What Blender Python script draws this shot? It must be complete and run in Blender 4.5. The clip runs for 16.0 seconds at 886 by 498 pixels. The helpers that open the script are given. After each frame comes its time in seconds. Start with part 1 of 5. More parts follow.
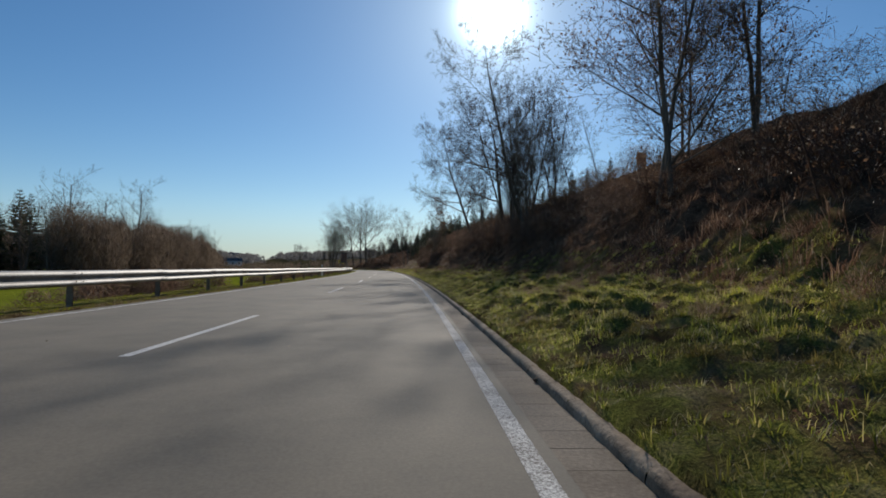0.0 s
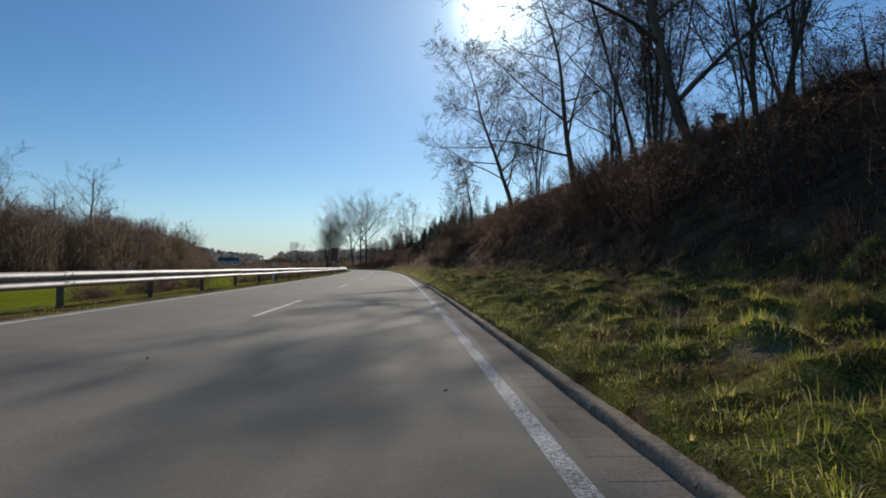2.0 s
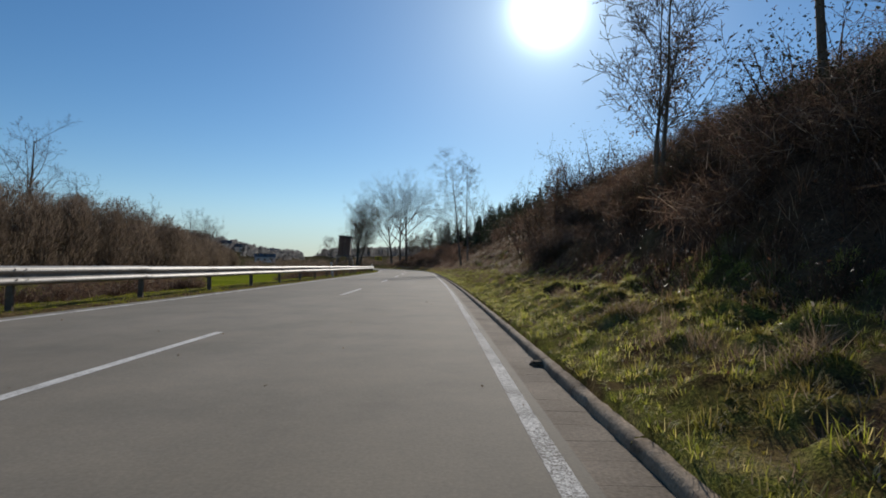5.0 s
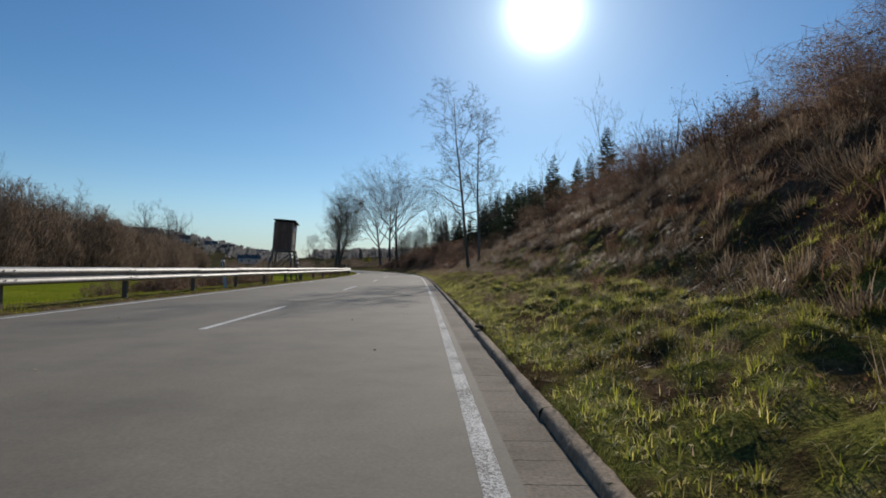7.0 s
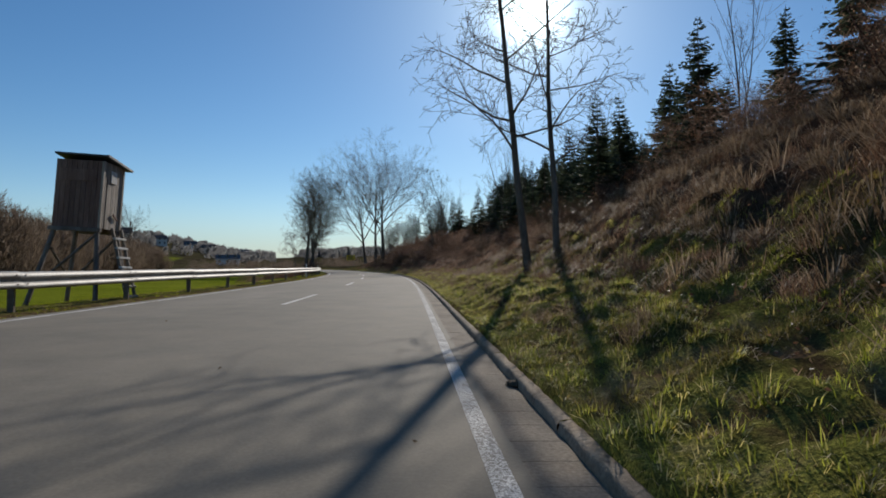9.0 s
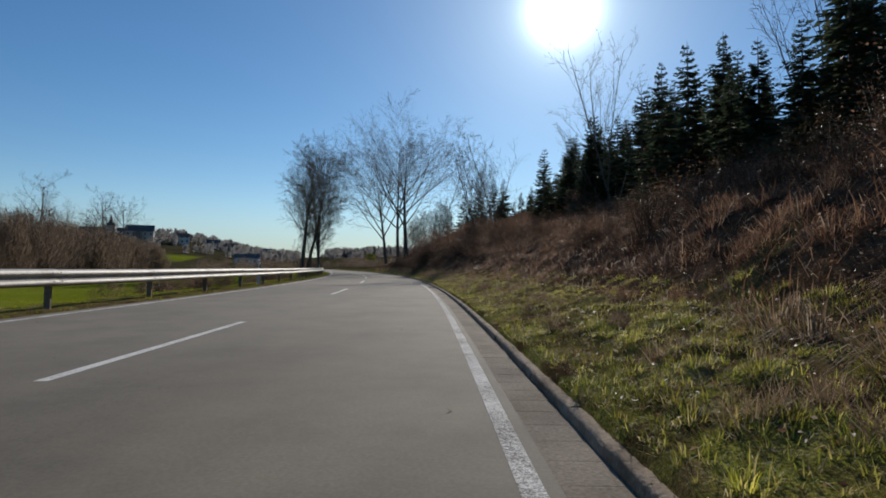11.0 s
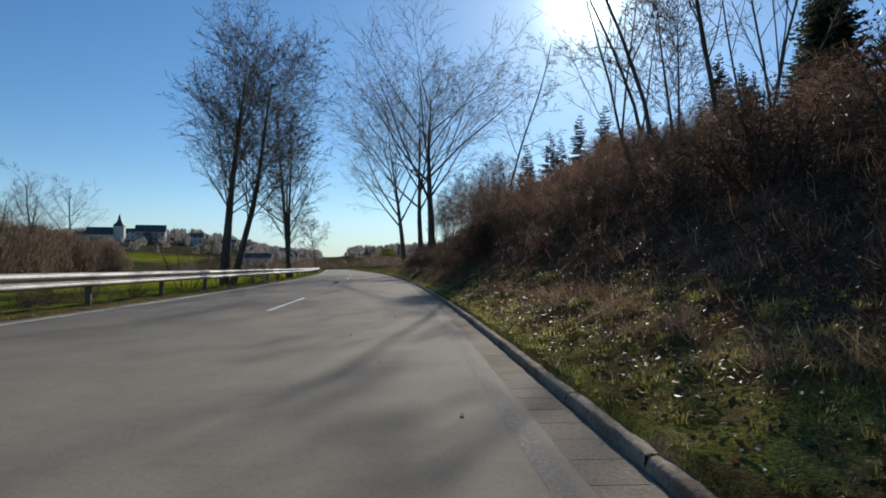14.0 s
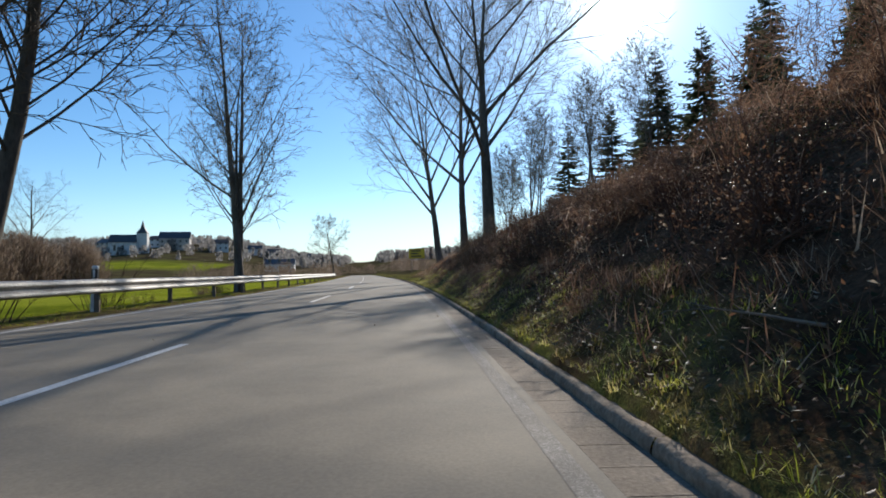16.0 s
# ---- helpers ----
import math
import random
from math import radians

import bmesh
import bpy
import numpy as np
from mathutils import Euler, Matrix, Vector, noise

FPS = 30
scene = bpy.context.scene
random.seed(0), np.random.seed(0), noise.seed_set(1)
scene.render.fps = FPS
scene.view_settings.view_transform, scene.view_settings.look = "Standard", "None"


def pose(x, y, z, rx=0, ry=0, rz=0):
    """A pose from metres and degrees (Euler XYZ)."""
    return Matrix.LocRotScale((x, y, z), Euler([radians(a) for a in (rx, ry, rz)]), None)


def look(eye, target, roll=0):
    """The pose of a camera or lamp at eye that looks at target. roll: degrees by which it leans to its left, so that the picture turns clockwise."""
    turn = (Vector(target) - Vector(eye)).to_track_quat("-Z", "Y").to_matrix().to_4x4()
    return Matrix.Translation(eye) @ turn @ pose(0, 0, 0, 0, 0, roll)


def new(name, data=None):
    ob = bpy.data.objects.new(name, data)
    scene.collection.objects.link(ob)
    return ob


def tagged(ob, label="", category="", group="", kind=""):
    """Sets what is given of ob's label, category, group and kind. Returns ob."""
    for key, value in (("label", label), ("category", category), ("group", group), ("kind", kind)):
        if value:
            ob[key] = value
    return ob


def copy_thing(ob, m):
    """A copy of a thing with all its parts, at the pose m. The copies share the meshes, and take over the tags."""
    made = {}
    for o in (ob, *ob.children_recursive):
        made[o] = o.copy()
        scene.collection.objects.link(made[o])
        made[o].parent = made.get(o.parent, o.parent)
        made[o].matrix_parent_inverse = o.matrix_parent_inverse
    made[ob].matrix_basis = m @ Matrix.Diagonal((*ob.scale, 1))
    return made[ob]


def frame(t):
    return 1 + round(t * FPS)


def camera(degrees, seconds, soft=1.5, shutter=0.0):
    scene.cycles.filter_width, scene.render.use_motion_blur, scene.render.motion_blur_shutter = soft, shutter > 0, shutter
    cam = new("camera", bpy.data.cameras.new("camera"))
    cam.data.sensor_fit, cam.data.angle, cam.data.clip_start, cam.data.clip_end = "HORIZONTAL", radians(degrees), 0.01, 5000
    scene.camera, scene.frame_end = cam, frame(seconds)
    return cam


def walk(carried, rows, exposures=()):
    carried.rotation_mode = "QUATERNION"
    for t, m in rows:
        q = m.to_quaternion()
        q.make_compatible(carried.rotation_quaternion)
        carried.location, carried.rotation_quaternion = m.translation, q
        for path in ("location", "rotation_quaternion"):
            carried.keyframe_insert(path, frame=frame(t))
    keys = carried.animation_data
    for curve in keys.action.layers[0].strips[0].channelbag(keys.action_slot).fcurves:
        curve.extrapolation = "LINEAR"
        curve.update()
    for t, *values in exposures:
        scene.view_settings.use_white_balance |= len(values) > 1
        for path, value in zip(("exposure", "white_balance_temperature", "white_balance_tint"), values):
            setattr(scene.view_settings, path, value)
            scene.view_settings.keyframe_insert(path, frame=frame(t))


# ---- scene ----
cam = camera(75.5, 16.0, soft=1.8)
PATH = [
    (0, (2.350, 3.093, 0.727), (2.432, 5.090, 0.792), -0.02),
    (0.5, (2.366, 7.948, 0.753), (2.418, 9.947, 0.810), 0.22),
    (1, (2.180, 13.370, 0.729), (2.221, 15.369, 0.793), 0.53),
    (1.5, (1.959, 18.358, 0.763), (1.960, 20.358, 0.818), -0.00),
    (2, (1.846, 23.303, 0.722), (1.910, 25.301, 0.783), -0.40),
    (2.5, (1.750, 28.132, 0.736), (1.768, 30.131, 0.805), 1.02),
    (3, (1.593, 33.240, 0.723), (1.640, 35.238, 0.787), 0.03),
    (3.5, (1.303, 38.296, 0.739), (1.261, 40.295, 0.796), -0.25),
    (4, (1.230, 43.506, 0.730), (1.264, 45.505, 0.789), -0.16),
    (4.5, (0.996, 48.453, 0.728), (0.939, 50.451, 0.789), 0.70),
    (5, (0.603, 53.759, 0.738), (0.502, 55.756, 0.799), 0.58),
    (7.5, (-0.778, 78.091, 0.736), (-0.863, 80.088, 0.805), 0.62),
    (8, (-1.247, 83.008, 0.743), (-1.372, 85.003, 0.810), 0.89),
    (8.5, (-1.754, 87.714, 0.737), (-1.909, 89.707, 0.803), 0.69),
    (9, (-2.056, 92.540, 0.735), (-2.112, 94.539, 0.797), -0.18),
    (11.5, (-4.465, 117.235, 0.733), (-4.633, 119.227, 0.800), 0.33),
    (12, (-5.111, 122.209, 0.733), (-5.228, 124.204, 0.796), -0.70),
    (12.5, (-5.575, 126.900, 0.741), (-5.724, 128.894, 0.798), -0.58),
    (13, (-6.366, 132.046, 0.720), (-6.598, 134.032, 0.785), 0.04),
    (13.5, (-7.180, 136.967, 0.756), (-7.440, 138.949, 0.814), -0.27),
    (14, (-8.009, 141.918, 0.731), (-8.260, 143.902, 0.791), -0.58),
    (14.5, (-8.943, 146.719, 0.726), (-9.232, 148.697, 0.790), -0.53),
    (15, (-9.897, 151.780, 0.731), (-10.222, 153.752, 0.792), -0.44),
    (15.5, (-11.035, 156.487, 0.727), (-11.442, 158.444, 0.794), 0.05),
    (16, (-12.173, 161.550, 0.679), (-12.533, 163.516, 0.756), -1.37),
]
walk(cam, [(t, look(eye, target, roll)) for t, eye, target, roll in PATH], exposures=((0, -0.03), (1.5, -0.03), (2.5, 0.24), (3.0, 0.28), (4.0, 0.2), (5.0, 0.05), (7.5, 0.06), (9.0, 0.08), (11.5, 0.05), (13.0, 0.1), (14.0, 0.33), (15.0, 0.62), (15.5, 0.62), (16.0, 0.84)))

# ---- light ----
SUN_AZ, SUN_EL = 7.4, 24.2          # degrees to the right of +y, and above the horizon
world = bpy.data.worlds.new("sky")
scene.world = world
world.use_nodes = True
wn = world.node_tree.nodes
sky = wn.new("ShaderNodeTexSky")
sky.sky_type = "NISHITA"
sky.sun_disc = False
sky.sun_elevation = radians(SUN_EL)
sky.sun_rotation = radians(SUN_AZ)
sky.altitude = 300
sky.air_density = 1.0
sky.dust_density = 0.06
sky.ozone_density = 2.4
wn["Background"].inputs["Strength"].default_value = 0.079
SUN_DIR = Vector((math.sin(radians(SUN_AZ)) * math.cos(radians(SUN_EL)), math.cos(radians(SUN_AZ)) * math.cos(radians(SUN_EL)), math.sin(radians(SUN_EL))))


def world_sky():
    """The clear sky, a little deeper in colour, with the bright aureole round the sun."""
    nt = world.node_tree
    rich = nt.nodes.new("ShaderNodeHueSaturation")
    rich.inputs["Saturation"].default_value = 1.25
    pale = nt.nodes.new("ShaderNodeHueSaturation")
    pale.inputs["Saturation"].default_value = 0.8
    pale.inputs["Value"].default_value = 0.62
    pale_cool = nt.nodes.new("ShaderNodeMix")
    pale_cool.data_type, pale_cool.blend_type = "RGBA", "MULTIPLY"
    pale_cool.inputs[0].default_value = 1.0
    pale_cool.inputs[7].default_value = (0.80, 0.97, 1.24, 1)
    nt.links.new(sky.outputs["Color"], pale.inputs["Color"])
    nt.links.new(pale.outputs["Color"], pale_cool.inputs[6])
    cool = nt.nodes.new("ShaderNodeMix")
    cool.data_type, cool.blend_type = "RGBA", "MULTIPLY"
    cool.inputs[0].default_value = 1.0
    cool.inputs[7].default_value = (0.99, 1.02, 1.07, 1)
    nt.links.new(rich.outputs["Color"], cool.inputs[6])
    nt.links.new(sky.outputs["Color"], rich.inputs["Color"])
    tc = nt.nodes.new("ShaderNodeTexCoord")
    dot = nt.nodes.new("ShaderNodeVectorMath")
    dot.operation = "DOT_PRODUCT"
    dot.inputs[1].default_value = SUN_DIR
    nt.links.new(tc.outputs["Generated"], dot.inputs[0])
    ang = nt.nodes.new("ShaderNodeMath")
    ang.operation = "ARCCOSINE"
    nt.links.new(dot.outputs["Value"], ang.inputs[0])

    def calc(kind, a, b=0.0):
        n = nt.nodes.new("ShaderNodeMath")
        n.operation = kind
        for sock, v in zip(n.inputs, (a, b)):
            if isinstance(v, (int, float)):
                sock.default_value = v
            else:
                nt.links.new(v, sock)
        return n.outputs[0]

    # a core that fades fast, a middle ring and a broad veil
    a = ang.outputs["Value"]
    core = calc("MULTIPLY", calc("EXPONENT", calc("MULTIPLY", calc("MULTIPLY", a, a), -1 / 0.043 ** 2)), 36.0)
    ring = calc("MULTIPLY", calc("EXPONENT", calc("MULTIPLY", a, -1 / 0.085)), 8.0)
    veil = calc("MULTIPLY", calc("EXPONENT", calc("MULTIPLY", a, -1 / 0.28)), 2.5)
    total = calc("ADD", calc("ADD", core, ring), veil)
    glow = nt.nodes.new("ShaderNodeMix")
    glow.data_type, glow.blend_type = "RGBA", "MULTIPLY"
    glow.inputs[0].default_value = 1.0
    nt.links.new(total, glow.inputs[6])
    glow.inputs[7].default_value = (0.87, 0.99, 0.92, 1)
    split = nt.nodes.new("ShaderNodeSeparateXYZ")
    nt.links.new(tc.outputs["Generated"], split.inputs[0])
    high = nt.nodes.new("ShaderNodeMapRange")
    high.interpolation_type = "SMOOTHSTEP"
    high.inputs["From Min"].default_value, high.inputs["From Max"].default_value = -0.03, 0.12
    nt.links.new(split.outputs["Z"], high.inputs["Value"])
    dome = nt.nodes.new("ShaderNodeMix")
    dome.data_type = "RGBA"
    nt.links.new(high.outputs["Result"], dome.inputs[0])
    nt.links.new(pale_cool.outputs[2], dome.inputs[6])
    nt.links.new(cool.outputs[2], dome.inputs[7])
    both = nt.nodes.new("ShaderNodeMix")
    both.data_type, both.blend_type = "RGBA", "ADD"
    both.inputs[0].default_value = 1.0
    nt.links.new(dome.outputs[2], both.inputs[6])
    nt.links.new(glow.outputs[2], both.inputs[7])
    nt.links.new(both.outputs[2], wn["Background"].inputs["Color"])


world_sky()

sun = new("sun", bpy.data.lights.new("sun", "SUN"))
sun.data.energy = 4.0
sun.data.angle = radians(0.55)
sun.data.color = (1.0, 0.93, 0.84)
sun.matrix_world = look(SUN_DIR * 400, (0, 0, 0))

# ---- the plan: the road's middle line, and places along it ----
BEND_S = (-30, 0, 25, 50, 75, 100, 125, 150, 175, 205, 240, 900)
BEND_K = (0.00154, 0.00154, 0.00107, 0.00063, 0.00098, 0.00001, 0.0032, 0.00282, 0.0017, 0.0012, 0.0, 0.0)
ROAD_S = np.arange(-80.0, 3000.0, 0.5)
_turn = np.cumsum(np.interp(ROAD_S, BEND_S, BEND_K)) * 0.5
_zero = int(np.argmin(abs(ROAD_S)))
ROAD_H = _turn - _turn[_zero]
ROAD_X = np.cumsum(-np.sin(ROAD_H)) * 0.5
ROAD_Y = np.cumsum(np.cos(ROAD_H)) * 0.5
ROAD_X -= ROAD_X[_zero]
ROAD_Y -= ROAD_Y[_zero]
FAR_N = (math.cos(0.14), math.sin(0.14))


def spots(s, lat):
    """World x, y for arrays of distance along the road and offset to its right."""
    s, lat = np.asarray(s, float), np.asarray(lat, float)
    h = np.interp(s, ROAD_S, ROAD_H)
    near = np.clip(lat, -70, 70)
    far = lat - near
    x = np.interp(s, ROAD_S, ROAD_X) + near * np.cos(h) + far * FAR_N[0]
    y = np.interp(s, ROAD_S, ROAD_Y) + near * np.sin(h) + far * FAR_N[1]
    return x, y


def heading(s):
    return float(np.interp(s, ROAD_S, ROAD_H))


def smooth(a, b, x):
    u = np.clip((np.asarray(x, float) - a) / (b - a), 0, 1)
    return u * u * (3 - 2 * u)


def ripple(x, y, size, seed=0.0):
    """A cheap smooth noise of about -1 to 1."""
    x, y = np.asarray(x, float) / size, np.asarray(y, float) / size
    v = np.sin(1.7 * x + 0.6 * y + seed) + np.sin(-0.9 * x + 1.9 * y + 2.1 * seed + 1.3) + np.sin(2.9 * x + 1.1 * y + 0.7 * seed + 4.0) * 0.6
    v += np.sin(1.3 * x - 3.1 * y + 3.3 * seed) * 0.6 + np.sin(5.1 * x + 4.3 * y + seed) * 0.35 + np.sin(-4.4 * x + 5.7 * y + 1.9 * seed) * 0.35
    return v / 2.6


def cell(i, j, k):
    v = np.sin(i * 127.1 + j * 311.7 + k * 74.7) * 43758.5453
    return v - np.floor(v)


def mound_at(i, j, seed):
    """Centre, reach and height of the mound in cell i, j."""
    return i + 0.15 + 0.7 * cell(i, j, seed), j + 0.15 + 0.7 * cell(i, j, seed + 1), 0.55 + 0.4 * cell(i, j, seed + 2), 0.3 + 0.7 * cell(i, j, seed + 3)


def mounds(s, lat, size, seed):
    """Scattered rounded mounds, 0 to 1."""
    u, v = np.asarray(s, float) / size, np.asarray(lat, float) / size
    iu, iv = np.floor(u), np.floor(v)
    best = 0.0 * u
    for di in (-1, 0, 1):
        for dj in (-1, 0, 1):
            cx, cy, reach, high = mound_at(iu + di, iv + dj, seed)
            d = ((u - cx) ** 2 + (v - cy) ** 2) / reach ** 2
            best = np.maximum(best, high * np.clip(1 - d, 0, 1))
    return best


def mound_places(s_range, lat_range, size, seed):
    """Where the mounds' tops lie: distances, offsets and heights."""
    i, j = np.meshgrid(np.arange(math.floor(s_range[0] / size), math.ceil(s_range[1] / size)), np.arange(math.floor(lat_range[0] / size), math.ceil(lat_range[1] / size)), indexing="ij")
    cx, cy, _, high = mound_at(i.ravel().astype(float), j.ravel().astype(float), seed)
    return cx * size, cy * size, high


FOOT_S = (-80, 0, 30, 45, 60, 80, 95, 110, 125, 140, 155, 170, 200, 240)
FOOT_LAT = (6.6, 6.5, 6.4, 5.6, 5.0, 5.6, 5.2, 5.2, 5.0, 4.7, 4.2, 3.8, 4.2, 6.0)


def foot(s):
    return np.interp(s, FOOT_S, FOOT_LAT)


def grass_edge(s):
    """How far up the bank the grass climbs."""
    s = np.asarray(s, float)
    return foot(s) + 0.9 * smooth(72, 80, s) * (1 - smooth(108, 116, s)) + 0.4 * (1 - smooth(26, 34, s))


def land(s, lat):
    """The ground's height."""
    s, lat = np.asarray(s, float), np.asarray(lat, float)
    f = foot(s)
    # the bank and the hill on the right
    verge = 0.10 + 0.28 * np.clip((lat - 3.3) / np.maximum(f - 3.3, 0.2), 0, 1) ** 1.3
    steep = np.interp(s, (0, 28, 38, 72, 90, 106, 118, 148, 158, 165, 172, 240), (0.72, 0.74, 0.82, 0.82, 0.68, 0.64, 0.46, 0.46, 0.64, 0.64, 0.52, 0.52))
    face = 0.25 * smooth(56, 60, s) * (1 - smooth(71, 75, s))
    bank = steep * np.clip(lat - f, 0, 4.6) + face * (np.clip(lat - f, 0, 1.7) * 0.55 - np.clip(lat - f - 1.7, 0, 2.9) * 0.32) + np.interp(s, (44, 54), (0.26, 0.38)) * np.clip(lat - f - 4.6, 0, 30) + 0.12 * np.clip(lat - f - 34.6, 0, 60)
    hill = bank * (1 - 0.9 * smooth(192, 235, s)) * (0.6 + 0.4 * smooth(-60, 10, s))
    right = verge + hill + 0.10 * ripple(s, lat, 1.4) * smooth(0, 2.5, lat - f) + (0.02 * ripple(s, lat, 0.42, 2.0) + 0.02 * ripple(s, lat, 0.20, 5.0)) * smooth(3.35, 4.0, lat)
    right = right + (0.20 * mounds(s, lat, 0.46, 3.0) * smooth(3.4, 4.2, lat) + 0.10 * mounds(s, lat, 0.27, 31.0) * smooth(3.3, 3.6, lat)) * np.interp(s, (105, 118, 140, 190), (1, 0.45, 0.45, 0.7)) * (1 - smooth(2, 4, lat - f))
    right = right + (0.34 * mounds(s, lat, 1.5, 11.0) + 0.16 * mounds(s, lat, 0.7, 17.0)) * smooth(0.0, 1.4, lat - f) * (1 - smooth(10, 18, lat - f))
    # the meadow on the left
    away = np.clip(-lat - 3.4, 0, None)
    left = -0.03 - 0.38 * smooth(1.6, 4.5, away) + 0.012 * np.clip(away - 8, 0, 130) + 0.02 * ripple(s, lat, 0.6) * smooth(0, 1.5, away)
    left = left + 0.35 * ripple(s, lat, 40) * smooth(10, 60, away)
    z = np.where(lat > 0, right, left)
    # far rising country
    x, y = spots(s, lat)
    ahead = (smooth(290, 560, y) * 24.0 + smooth(600, 1600, y) * 14) * (0.35 + 0.65 * smooth(20, 110, -lat)) + ripple(x, y, 90, 5.0) * 1.2 * smooth(300, 600, y)
    z = z + ahead * smooth(5.0, 22.0, abs(lat) + 2.0 * np.clip(s - 330, 0, 40))
    z = z + smooth(120, 600, -lat) * 10
    return np.where((lat > -3.6) & (lat < 3.2) & (s < 330), -0.07, z)


def stand(s, lat, sink=0.0):
    x, y = spots(s, lat)
    return Vector((float(x), float(y), float(land(s, lat)) - sink))


# ---- materials ----
def node_mat(name):
    m = bpy.data.materials.new(name)
    m.use_nodes = True
    nt = m.node_tree
    return m, nt, nt.nodes["Principled BSDF"]


def noise_node(nt, scale, detail=4.0, rough=0.55, coords="Object", stretch=None):
    tc = nt.nodes.new("ShaderNodeTexCoord")
    n = nt.nodes.new("ShaderNodeTexNoise")
    n.inputs["Scale"].default_value = scale
    n.inputs["Detail"].default_value = detail
    n.inputs["Roughness"].default_value = rough
    src = nt.nodes.new("ShaderNodeNewGeometry").outputs["Position"] if coords == "World" else tc.outputs[coords]
    if stretch:
        mp = nt.nodes.new("ShaderNodeMapping")
        mp.inputs["Scale"].default_value = stretch
        nt.links.new(src, mp.inputs["Vector"])
        src = mp.outputs["Vector"]
    nt.links.new(src, n.inputs["Vector"])
    return n


def ramp(nt, fac, stops):
    r = nt.nodes.new("ShaderNodeValToRGB")
    while len(r.color_ramp.elements) < len(stops):
        r.color_ramp.elements.new(0.5)
    for e, (at, col) in zip(r.color_ramp.elements, stops):
        e.position, e.color = at, (*col, 1)
    nt.links.new(fac, r.inputs["Fac"])
    return r.outputs["Color"]


def mix(nt, fac, a, b, kind="MIX"):
    m = nt.nodes.new("ShaderNodeMix")
    m.data_type, m.blend_type = "RGBA", kind
    for sock, v in ((m.inputs[0], fac), (m.inputs[6], a), (m.inputs[7], b)):
        if isinstance(v, (int, float)):
            sock.default_value = v
        elif isinstance(v, tuple):
            sock.default_value = (*v, 1)
        else:
            nt.links.new(v, sock)
    return m.outputs[2]


def bump(nt, bsdf, height, strength, distance):
    b = nt.nodes.new("ShaderNodeBump")
    b.inputs["Strength"].default_value, b.inputs["Distance"].default_value = strength, distance
    nt.links.new(height, b.inputs["Height"])
    nt.links.new(b.outputs["Normal"], bsdf.inputs["Normal"])


def surface(name, stops, big=0.7, fine=40.0, rough=0.8, relief=0.01, metal=0.0, by_piece=0.0, spec=0.5, stretch=None, coords="Object"):
    """Colour from a broad noise, broken by a fine one, with relief."""
    m, nt, b = node_mat(name)
    n1, n2 = noise_node(nt, big, 5.0, 0.6, coords, stretch), noise_node(nt, fine, 4.0, 0.6, coords, stretch)
    col = ramp(nt, n1.outputs["Fac"], stops)
    grain = ramp(nt, n2.outputs["Fac"], [(0.3, (0.62, 0.62, 0.62)), (0.7, (1.25, 1.25, 1.25))])
    col = mix(nt, 0.8, col, grain, "MULTIPLY")
    if by_piece:
        info = nt.nodes.new("ShaderNodeObjectInfo")
        tone = ramp(nt, info.outputs["Random"], [(0.0, (1 - by_piece,) * 3), (1.0, (1 + by_piece,) * 3)])
        col = mix(nt, 1.0, col, tone, "MULTIPLY")
    nt.links.new(col, b.inputs["Base Color"])
    b.inputs["Roughness"].default_value, b.inputs["Metallic"].default_value = rough, metal
    b.inputs["Specular IOR Level"].default_value = spec
    bump(nt, b, n2.outputs["Fac"], 0.6, relief)
    return m


def leafy(name, stops, through_light=0.4, rough=0.6, tint=(1.0, 1.0, 1.0), patch=None, spec=0.10):
    """Thin blades and leaves: a colour by piece, and light that comes through."""
    m, nt, b = node_mat(name)
    geo = nt.nodes.new("ShaderNodeNewGeometry")
    n = noise_node(nt, 0.35, 3.0)
    col = ramp(nt, geo.outputs["Random Per Island"], stops)
    tone = ramp(nt, n.outputs["Fac"], [(0.3, (0.65, 0.65, 0.65)), (0.7, (1.3, 1.3, 1.3))])
    col = mix(nt, 1.0, col, tone, "MULTIPLY")
    if patch:
        p1, p2 = noise_node(nt, 1.6, 4.0, 0.6), noise_node(nt, 6.0, 4.0, 0.65)
        col = mix(nt, ramp(nt, p1.outputs["Fac"], [(0.48, (0, 0, 0)), (0.62, (0.85, 0.85, 0.85))]), col, patch)
        col = mix(nt, 1.0, col, ramp(nt, p2.outputs["Fac"], [(0.36, (0.5, 0.5, 0.5)), (0.5, (1.0, 1.0, 1.0)), (0.66, (1.5, 1.45, 1.2))]), "MULTIPLY")
    nt.links.new(col, b.inputs["Base Color"])
    b.inputs["Roughness"].default_value = rough
    b.inputs["Specular IOR Level"].default_value = spec
    t = nt.nodes.new("ShaderNodeBsdfTranslucent")
    nt.links.new(mix(nt, 1.0, col, tint, "MULTIPLY"), t.inputs["Color"])
    s = nt.nodes.new("ShaderNodeMixShader")
    s.inputs["Fac"].default_value = through_light
    nt.links.new(b.outputs["BSDF"], s.inputs[1])
    nt.links.new(t.outputs["BSDF"], s.inputs[2])
    nt.links.new(s.outputs["Shader"], nt.nodes["Material Output"].inputs["Surface"])
    return m


